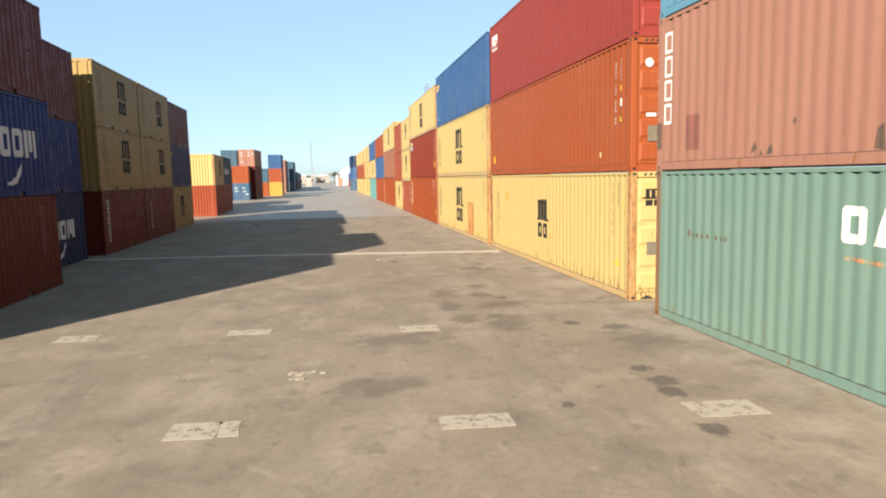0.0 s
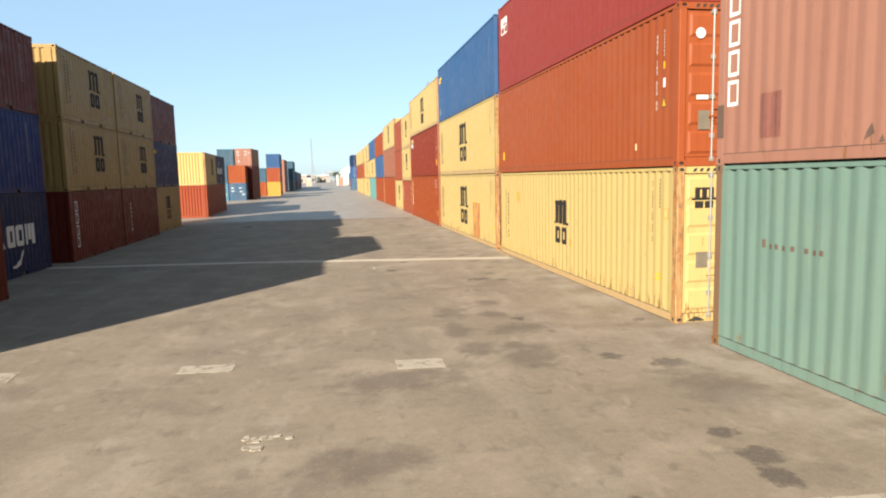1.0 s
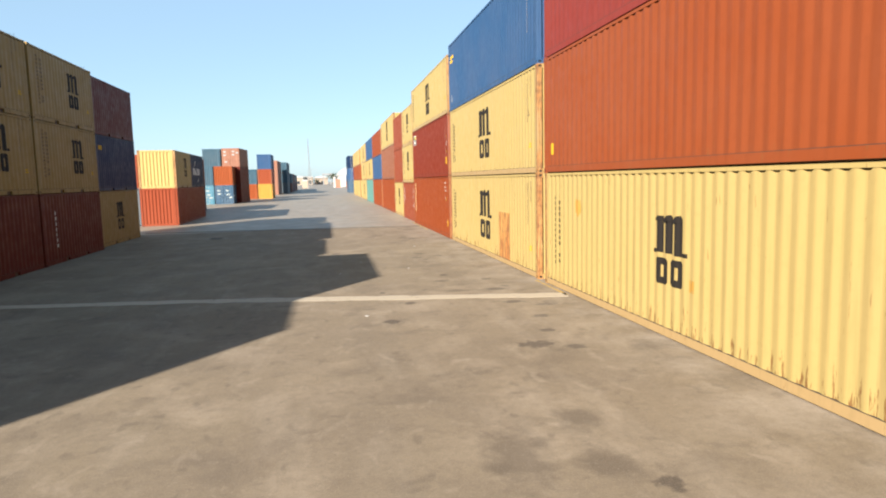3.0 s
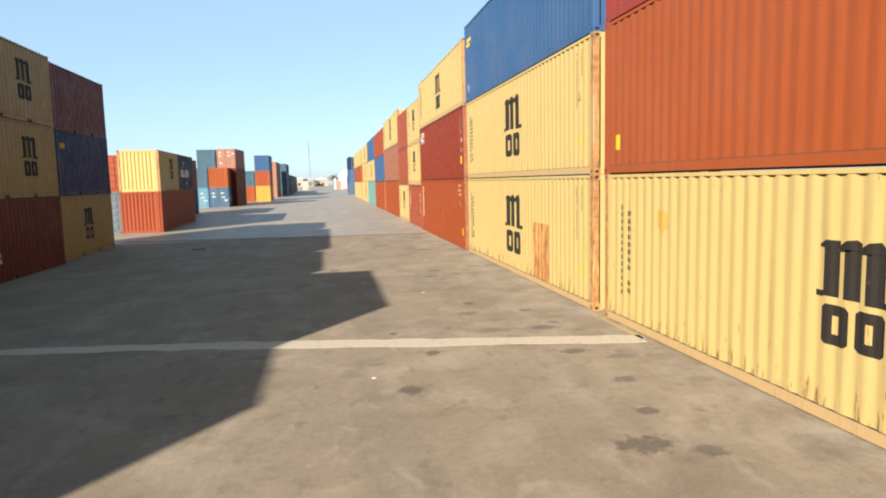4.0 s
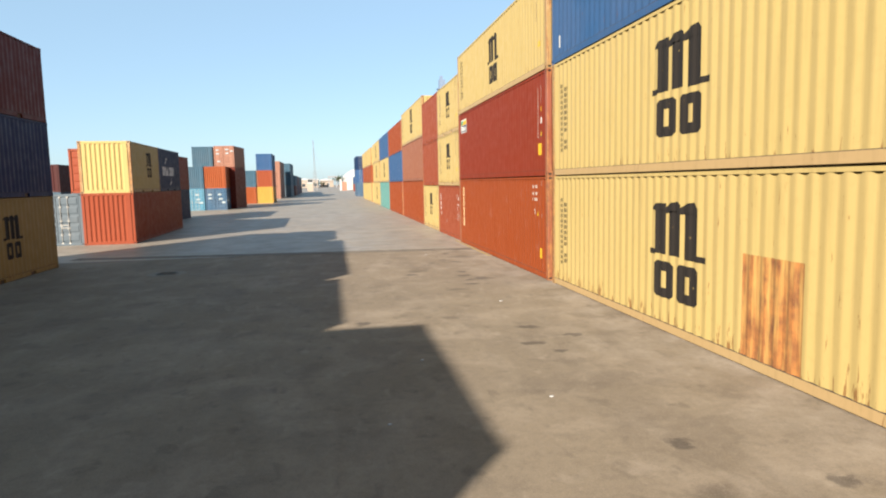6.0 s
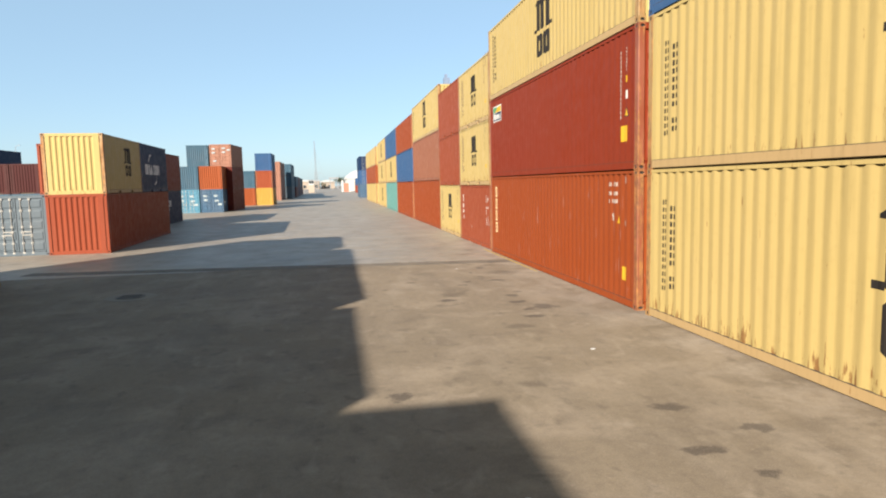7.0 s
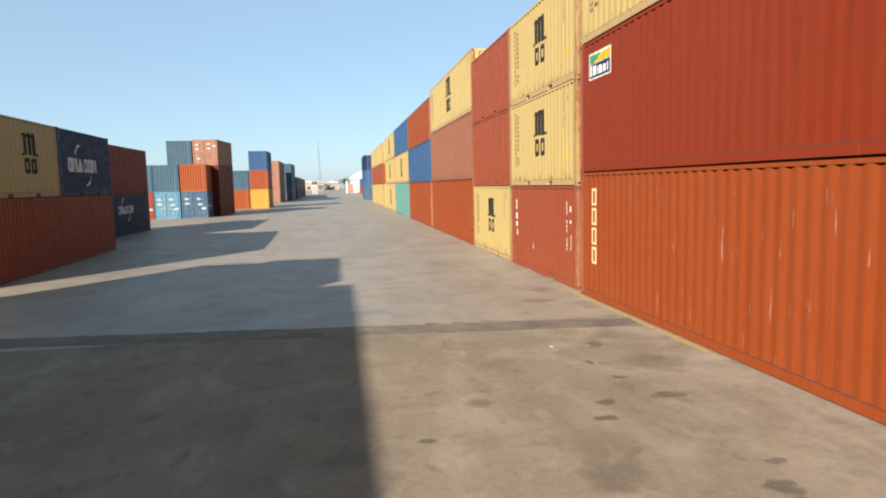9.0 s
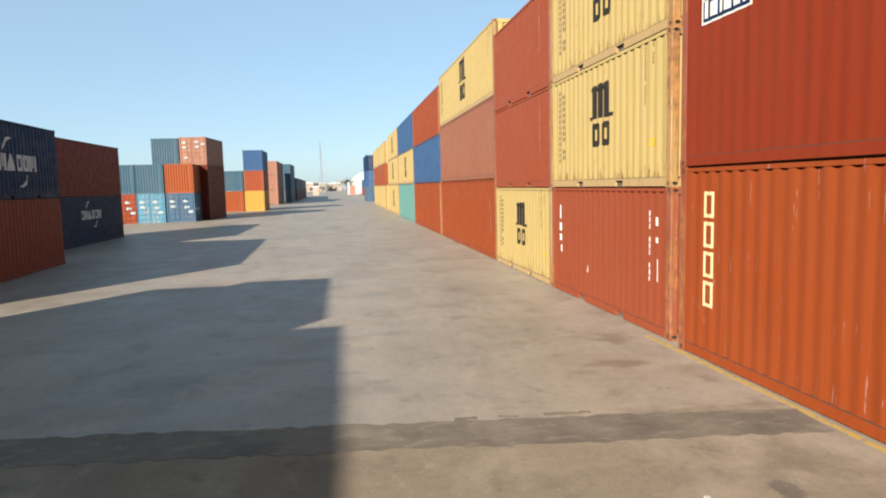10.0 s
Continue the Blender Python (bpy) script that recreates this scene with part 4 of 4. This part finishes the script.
stack(RF + 0.13, 105.4, F40, -1, [(HC, "yellow_clean", Y + "far along the row", emblem_marks(5.6, 0.7, 1.2)), (STD, "yellow_clean", Y + "far along the row", emblem_marks(5.6, 0.55, 1.2)), (STD, "yellow_clean", Y + "far along the row", emblem_marks(5.6, 0.55, 1.2))], ROW_R)
stack(RF + 0.13, 122.5, F40, -1, [(HC, "yellow_clean", Y + "far along the row", []), (STD, "orange", "orange-red steel container far along the row", []), (STD, "yellow_clean", Y + "far along the row", [])], ROW_R, small=False)
stack(RF + 0.13, 134.8, F40, -1, [(HC, "yellow_clean", Y + "far along the row", []), (STD, "orange", "orange-red steel container far along the row", []), (STD, "yellow_clean", Y + "far along the row", [])], ROW_R, small=False)
stack(6.8, 168.0, F40, -1, [(HC, "grey_blue", "grey-blue steel container far along the row", []), (HC, "blue", "blue steel container far along the row", []), (HC, "navy", "navy steel container far along the row", [])], ROW_R)

for ob in second[0].children:
    if ob.name.startswith("corner_") and max(v.co.y for v in ob.data.vertices) < 1:
        ob.material_slots[0].material = M["rust_post"]

# ---- row across the lane, its long sides in shade ----
ROW_L = "containers of the shaded row"
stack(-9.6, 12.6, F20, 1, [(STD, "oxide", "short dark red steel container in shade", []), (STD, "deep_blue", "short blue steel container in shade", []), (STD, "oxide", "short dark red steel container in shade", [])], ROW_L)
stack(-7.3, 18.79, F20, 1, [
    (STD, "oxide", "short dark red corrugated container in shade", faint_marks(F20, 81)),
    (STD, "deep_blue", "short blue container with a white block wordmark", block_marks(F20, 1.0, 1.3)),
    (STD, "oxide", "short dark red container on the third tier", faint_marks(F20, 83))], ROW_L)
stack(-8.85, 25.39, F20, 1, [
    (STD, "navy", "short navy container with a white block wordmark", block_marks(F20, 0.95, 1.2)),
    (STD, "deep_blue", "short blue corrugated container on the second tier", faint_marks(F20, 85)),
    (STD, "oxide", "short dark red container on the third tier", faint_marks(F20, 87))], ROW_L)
# yellow tiers from here take the copy with shade painted into it
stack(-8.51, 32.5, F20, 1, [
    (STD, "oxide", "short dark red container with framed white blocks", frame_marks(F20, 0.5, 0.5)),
    (STD, "ochre", "short yellow container with a black emblem, darkened for shade", carrier_marks(F20, 91, 0.75, 3.0, 1.08)),
    (STD, "ochre", "short yellow container on the third tier, darkened for shade", carrier_marks(F20, 93, 0.75, 3.0, 1.08))], ROW_L, "far")
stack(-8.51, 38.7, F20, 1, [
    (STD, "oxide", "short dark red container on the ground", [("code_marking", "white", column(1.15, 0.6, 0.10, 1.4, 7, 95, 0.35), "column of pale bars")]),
    (STD, "ochre", "short yellow container with a black emblem, darkened for shade", carrier_marks(F20, 97, 0.75, 3.3, 1.0)),
    (STD, "ochre", "short yellow container on the third tier, darkened for shade", carrier_marks(F20, 99, 0.75, 3.3, 1.0))], ROW_L, "far")
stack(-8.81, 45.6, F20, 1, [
    (STD, "ochre", "short yellow container at a stack's foot, darkened for shade", emblem_marks(2.3, 0.68, 1.0)),
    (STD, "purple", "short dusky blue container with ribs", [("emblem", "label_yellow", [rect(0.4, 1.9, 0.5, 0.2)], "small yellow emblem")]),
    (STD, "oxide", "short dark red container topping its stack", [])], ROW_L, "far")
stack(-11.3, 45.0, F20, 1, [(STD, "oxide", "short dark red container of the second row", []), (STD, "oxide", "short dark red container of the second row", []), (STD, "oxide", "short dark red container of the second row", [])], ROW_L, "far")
G2 = "containers of the two-tier stacks"
SKEW = 0.030
askew = stack(-8.75, 61.0, F40, 1, [(STD, "coral", "long orange-red container with a sunlit ribbed end", [])], G2, "far")
askew.append(container(-8.75 - W / 2, 61.03, STD, F20, STD, "yellow_clean", "short yellow container with a sunlit ribbed end", 1, emblem_marks(3.1, 0.8, 1.0), "far", G2))
askew.append(container(-8.75 - W / 2 - 6.1 * SKEW, 67.13, STD, F20, STD, "navy", "short navy container with a white block wordmark", 1, block_marks(F20, 0.95, 1.0, 0.95), "far", G2))
for box in askew:
    box.rotation_euler.z = SKEW
stack(-11.7, 76.4, F40, 1, [(STD, "navy", "long navy container with a white block wordmark", block_marks(F40, 1.35, 0.87, 5.8)), (HC, "maroon", "long dark red container above a navy one", [])], G2, "far")
stack(-11.25, 61.2, F20, 1, [(STD, "pale_grey", "grey container with barred double doors", [])], G2)
stack(-11.5, 67.3, F20, 1, [(STD, "pale_grey", "grey container behind another", []), (STD, "coral", "short orange-red container on a grey one", [])], G2)

FARL = "containers of the distant stacks"
for fx, cols in ((-16.1, (("coral", "orange-red container with sunlit doors"), ("grey_teal", "grey-teal container with a ribbed end"))),
                 (-13.75, (("sky_blue", "light blue container with sunlit doors"), ("grey_teal", "grey-teal container with a ribbed end"))),
                 (-11.2, (("grey_blue", "grey-blue container with barred doors"), ("orange", "orange-red container with a ribbed end")))):
    for k, (colour, text) in enumerate(cols):
        box = container(fx - W / 2, 106.6, k * STD, F20, STD, colour, text, 1, block_marks(F20, 1.0, 0.5, 0.2) if fx > -12 and k == 0 else (), "near" if k == 0 else "far", FARL)
        if k == 0:
            for xx, zz in ((-0.9, 1.75), (-0.88, 1.3), (0.2, 1.75), (0.3, 1.2), (0.62, 0.8)):
                g = Geo()
                g.poly([(a, 0.0, b) for a, b in ((xx, zz), (xx + 0.42, zz), (xx + 0.42, zz + 0.22), (xx, zz + 0.22))])
                part("sticker", g.mesh("sticker"), M["pale_label"], box, "pale sticker")
turned = stack(-10.5, 109.6, F20, 1, [(STD, "oxide", "dark red container in a tall far stack", []), (STD, "oxide", "dark red container in a tall far stack", []), (STD, "salmon", "faded orange container with sunlit doors", [])], FARL)
for box in turned:
    box.rotation_euler.z = -0.08
for xx, zz in ((-0.95, 2.0), (-0.95, 1.55), (0.2, 2.05), (0.2, 1.6), (0.75, 1.85), (-0.85, 0.6)):
    end_mark(turned[2], "sticker", "pale_label", square(xx, zz, 0.36, 0.16), -0.022, "pale sticker")
stack(-13.3, 110.8, F20, 1, [(STD, "oxide", "dark red container in a tall far stack", []), (STD, "oxide", "dark red container in a tall far stack", []), (STD, "grey_teal", "grey-teal container topping a far stack", [])], FARL, "far")
stack(-7.9, 131.5, F20, 1, [(STD, "gold", "golden yellow container in a far stack", []), (STD, "brick", "brick-red container in a far stack", []), (STD, "blue", "blue container topping a far stack", [])], FARL, "far")
stack(-10.45, 131.5, F20, 1, [(STD, "orange", "orange-red container in a far stack", []), (STD, "grey_teal", "grey-teal container in a far stack", [])], FARL, "far")
stack(-9.2, 165.0, F40, 1, [(STD, "salmon", "faded salmon container in a far stack", []), (STD, "salmon", "faded salmon container in a far stack", []), (STD, "salmon", "faded salmon container in a far stack", [])], FARL, "far")
stack(-8.0, 180.5, F40, 1, [(STD, "pale_grey", "pale grey container in a far stack", []), (STD, "grey_teal", "grey-teal container in a far stack", []), (STD, "grey_teal", "grey-teal container in a far stack", [])], FARL, "far", False)
# upper tiers here have their shade painted into the red
stack(-23.9, 92.0, F40, 1, [(STD, "grey_teal", "grey-teal container deep in the yard", []), (STD, "dark_maroon", "red container deep in the yard, darkened for shade", [])], FARL, "far")
stack(-26.4, 92.0, F40, 1, [(STD, "grey_teal", "grey-teal container deep in the yard", []), (STD, "dark_maroon", "red container deep in the yard, darkened for shade", [])], FARL, "far")
stack(-29.0, 92.0, F40, 1, [(STD, "brick", "brick-red container deep in the yard", []), (STD, "dark_maroon", "red container deep in the yard, darkened for shade", [])], FARL, "far")
stack(-28.0, 106.0, F40, 1, [(STD, "pale_grey", "grey container deep in the yard", []), (HC, "pale_grey", "grey container deep in the yard", [])], FARL)
stack(-37.4, 108.0, F40, 1, [(STD, "navy", "navy container deep in the yard", []), (STD, "navy", "navy container deep in the yard", []), (STD, "navy", "navy container deep in the yard", [])], FARL)
for k, (bottom, top) in enumerate((("oxide", "grey_teal"), ("navy", "oxide"), ("oxide", "pale_grey"), ("navy", "grey_teal"), ("oxide", "pale_grey"))):
    tiers = [(STD, bottom, "dark container in a distant row", []), (STD, top, "weathered container in a distant row", [])]
    stack(-7.8 - 0.25 * k, 195.0 + 12.6 * k, F40, 1, tiers, FARL, "far", False)
stack(9.6, 262.0, F40, -1, [(STD, "coral", "orange-red container beside the far gate", []), (STD, "blue", "blue container beside the far gate", [])], ROW_R, small=False)

# unseen stacks added behind the camera to keep sky light off the lane
for k, y0 in enumerate((-8.0, -20.5, -33.0)):
    stack(RF, y0, F40, -1, [(HC, "orange", "unseen orange-red container added behind the camera", []), (HC, "yellow_clean", "unseen yellow container added behind the camera", []), (HC, "blue", "unseen blue container added behind the camera", [])], ROW_R, small=False)
for k, y0 in enumerate((-17.0, -29.5)):
    stack(-10.6, y0, F40, 1, [(STD, "oxide", "unseen dark red container added behind the camera, across the lane", []), (STD, "deep_blue", "unseen blue container added behind the camera, across the lane", [])], ROW_L, small=False)

# stickers and stencils on the door ends that show in the gap
for x, z, w, h in ((-0.86, 2.32, 0.10, 0.15), (-0.72, 2.32, 0.10, 0.15), (-0.58, 2.32, 0.10, 0.15), (-0.86, 2.47, 0.38, 0.04), (-0.92, 2.29, 0.52, 0.025), (-0.86, 2.13, 0.17, 0.13), (-0.66, 2.13, 0.17, 0.13)):
    end_mark(first[0], "emblem_piece", "black", square(x, z, w, h), 0.018, "black piece of a carrier emblem")
end_mark(first[0], "placard", "placard", square(-0.82, 1.02, 0.24, 0.30), 0.018, "grey placard")
end_mark(first[1], "round_sticker", "white", oval(-0.80, 2.36, 0.095, 0.095), 0.018, "round white sticker")
end_mark(first[1], "sticker", "white", square(-0.86, 1.20, 0.23, 0.075), 0.018, "white bar sticker")
end_mark(first[1], "placard", "placard", square(-0.82, 0.66, 0.24, 0.34), 0.018, "grey placard")


# flat near-black patches paint the shade of header slots and bent sills
for box in (first[0], first[1]):
    for k in range(4):
        end_mark(box, "vent_slot", "hole", [(-0.92 + 0.13 * k, 2.80), (-0.86 + 0.13 * k, 2.80), (-0.83 + 0.13 * k, 2.86), (-0.89 + 0.13 * k, 2.86)], 0.002, "flat dark patch for the shade in a vent slot")
for box in (first[0], second[0]):
    end_mark(box, "sill_shade", "hole", [(-1.02, 0.022), (-0.60, 0.022), (-0.70, 0.07), (-0.80, 0.115), (-0.92, 0.06)], 0.002, "flat dark patch for the shade under a bent sill")

# ---- far end of the lane ----
def lattice(g, base, top, w0, w1, bays, r):
    """Four-legged lattice tower between two points."""
    base, top = Vector(base), Vector(top)
    ring0 = None
    for k in range(bays + 1):
        f = k / bays
        c, w = base.lerp(top, f), w0 + (w1 - w0) * f
        ring1 = [c + Vector((sx * w / 2, sy * w / 2, 0)) for sx, sy in ((-1, -1), (1, -1), (1, 1), (-1, 1))]
        if ring0:
            for j in range(4):
                g.tube(ring0[j], ring1[j], r, 4)
                g.tube(ring0[j], ring1[(j + 1) % 4], r * 0.6, 3)
                g.tube(ring1[j], ring1[(j + 1) % 4], r * 0.6, 3)
        ring0 = ring1


mast = new("radio_mast")
tagged(mast, "slender steel lattice mast far beyond the yard", "mast")
mast.location = (-7.6, 420, 0)
g = Geo()
lattice(g, (0, 0, 0), (-0.6, 0, 29), 0.9, 0.5, 16, 0.07)
part("tower", g.mesh("tower"), M["crane_grey"], mast)
for sx, sy in ((-1, -0.6), (1, -0.6), (0, 1)):
    g = Geo()
    g.tube((sx * 7, sy * 7, 0), (-0.5, 0, 24), 0.035, 4)
    part("guy_wire", g.mesh("guy_wire"), M["crane_grey"], mast)

crane = new("yard_crane")
tagged(crane, "bluish lattice crane behind the container row", "crane")
crane.location = (32.3, 202, 0)
g = Geo()
lattice(g, (0, 0, 0), (0, 0, 27.8), 2.4, 1.9, 11, 0.12)
part("tower", g.mesh("tower"), M["crane_blue"], crane)
g = Geo()
g.box((-1.5, -1.3, 27.8), (1.9, 1.3, 28.1)), g.box((-1.0, -0.8, 28.1), (0.6, 0.8, 30.4)), g.box((-0.7, -0.5, 30.4), (0.0, 0.5, 31.4))
part("cab", g.mesh("cab"), M["crane_blue"], crane)
g = Geo()
lattice(g, (0.9, 0, 28.8), (26, -4, 40), 0.9, 0.5, 14, 0.05)
part("jib", g.mesh("jib"), M["crane_grey"], crane)

hall = new("warehouse")
tagged(hall, "white barrel-roofed warehouse beyond the container row", "warehouse")
hall.location = (22.0, 335, 0)
g = Geo()
g.box((-14.0, -0.2, 0), (14.0, 0, 5.6)), g.box((-14.0, 0, 0), (-13.8, 45, 5.6)), g.box((13.8, 0, 0), (14.0, 45, 5.6)), g.box((-13.8, 44.8, 0), (13.8, 45, 5.6))
part("wall", g.mesh("wall"), M["render_white"], hall)
g = Geo()
curve = [(14.4 * math.cos(a), 5.6 + 5.2 * math.sin(a)) for a in np.linspace(0, math.pi, 19)]
g.prism(curve, -0.6, 45.6, lambda p: (p[0], p[2], p[1]))
part("roof", g.mesh("roof"), M["render_white"], hall)
for k in range(3):
    g = Geo()
    g.box((-10.5 + 8 * k, -0.26, 0), (-6.0 + 8 * k, -0.21, 4.4))
    part("door", g.mesh("door"), M["tan"], hall)

gate = new("entrance_gate")
tagged(gate, "white portal with square posts at the yard's far end", "gate")
gate.location = (6.9, 300, 0)
for xx in (-1.5, 1.5):
    g = Geo()
    g.box((xx - 0.45, -0.4, 0), (xx + 0.45, 0.4, 4.6)), g.box((xx - 0.55, -0.5, 4.6), (xx + 0.55, 0.5, 4.8))
    part("post", g.mesh("post"), M["render_white"], gate)
g = Geo()
g.box((-1.05, -0.15, 0), (1.05, 0.15, 3.6))
part("leaf", g.mesh("leaf"), M["coral_wall"], gate)

cabin = new("site_cabin")
tagged(cabin, "small white site cabin at the lane end", "cabin")
cabin.location = (-7.2, 300, 0)
g = Geo()
g.box((-1.1, 0, 3.2), (1.1, 4, 5.0))
part("wall", g.mesh("wall"), M["render_white"], cabin)
g = Geo()
g.box((-1.25, -0.15, 5.0), (1.25, 4.15, 5.2))
part("roof", g.mesh("roof"), M["crane_grey"], cabin)
g = Geo()
g.box((-1.2, -0.1, 0), (1.2, 4.1, 3.2))
part("base", g.mesh("base"), M["tan"], cabin)
for zz in (3.7,):
    for xx in (-0.95, 0.05):
        g = Geo()
        g.box((xx, -0.04, zz), (xx + 0.9, 0.06, zz + 1.1))
        part("window", g.mesh("window"), M["glass"], cabin)
for xx, yy, hh in ((-5.5, 292, 8.0), (-4.7, 310, 8.0), (-85, 228, 15.5)):
    lamp = new("lamp_post")
    tagged(lamp, "thin grey steel lamp post far off", "lamp post", "lamp posts")
    lamp.location = (xx, yy, 0)
    g = Geo()
    g.tube((0, 0, 0), (0, 0, hh), 0.11, 8, 0.06)
    part("pole", g.mesh("pole"), M["crane_grey"], lamp)
    g = Geo()
    g.tube((0, 0, hh), (0.9, 0, hh + 0.25), 0.04, 6), g.box((0.7, -0.12, hh + 0.2), (1.3, 0.12, hh + 0.34))
    part("lamp_head", g.mesh("lamp_head"), M["crane_grey"], lamp)

for name, x0, x1, y0, h, wallm in (("store_building", -59.5, -9.5, 600, 6.6, "tan"), ("store_building", -8.5, 4.0, 640, 6.0, "tan"), ("store_building", -180, -70, 700, 9, "render_white"), ("store_building", 30, 160, 720, 10, "tan"), ("store_building", -118, -81, 231, 9.0, "crane_grey")):
    b = new(name)
    tagged(b, "long low pale building on the horizon", "building", "buildings on the horizon")
    b.location = (x0, y0, 0)
    g = Geo()
    g.box((0, 0, 0), (x1 - x0, 30, h))
    part("wall", g.mesh("wall"), M[wallm], b)
    g = Geo()
    g.prism([(-0.8, h), (x1 - x0 + 0.8, h), (x1 - x0 + 0.8, h + 0.7), ((x1 - x0) / 2, h + 2.0), (-0.8, h + 0.7)], -0.8, 30.8, lambda p: (p[0], p[2], p[1]))
    part("roof", g.mesh("roof"), M["render_white"], b)
    for k in range(int((x1 - x0) / 5)):
        g = Geo()
        g.box((1.5 + 5 * k, -0.08, 1.0), (4.0 + 5 * k, 0.05, 3.4))
        part("opening", g.mesh("opening"), M["glass"], b)

portal = new("portal_crane")
tagged(portal, "dark steel portal frame at the lane's end", "crane")
portal.location = (3.2, 590, 0)
g = Geo()
for xx in (-3.2, 3.2):
    g.box((xx - 0.4, -0.4, 0), (xx + 0.4, 0.4, 8.2))
g.box((-4.2, -0.7, 8.2), (4.2, 0.7, 9.6))
part("frame", g.mesh("frame"), M["crane_grey"], portal)


def tree(x, y, h, seed):
    r = random.Random(seed)
    t = new("tree")
    tagged(t, "small dusty green tree on the horizon", "tree", "trees on the horizon")
    t.location = (x, y, 0)
    g = Geo()
    g.tube((0, 0, 0), (0.2, 0.1, h * 0.45), 0.28, 7, 0.16)
    tips = []
    for k in range(6):
        a = 2 * math.pi * k / 6 + r.uniform(-0.4, 0.4)
        tip = Vector((math.cos(a) * h * r.uniform(0.2, 0.42), math.sin(a) * h * r.uniform(0.2, 0.42), h * r.uniform(0.6, 0.95)))
        g.tube((0.2, 0.1, h * r.uniform(0.3, 0.45)), tip, 0.11, 5, 0.03)
        tips.append(tip)
    part("trunk", g.mesh("trunk"), M["bark"], t)
    g = Geo()
    for tip in tips:
        for k in range(130):
            c = tip + Vector((r.gauss(0, 1), r.gauss(0, 1), r.gauss(0, 0.8))) * h * 0.12
            u = Vector((r.gauss(0, 1), r.gauss(0, 1), r.gauss(0, 1))).normalized() * h * r.uniform(0.02, 0.045)
            v = u.orthogonal().normalized() * u.length * 0.6
            g.poly([c - u, c + v, c + u, c - v])
    part("crown", g.mesh("crown"), M["leaf"], t)


for k, (xx, yy, hh) in enumerate(((8, 585, 8.5), (11, 596, 9.5), (15, 590, 8.0), (-5.5, 560, 5), (-11.5, 565, 4.5), (19.5, 600, 9), (25.5, 596, 8.5))):
    tree(xx, yy, hh, 40 + k)
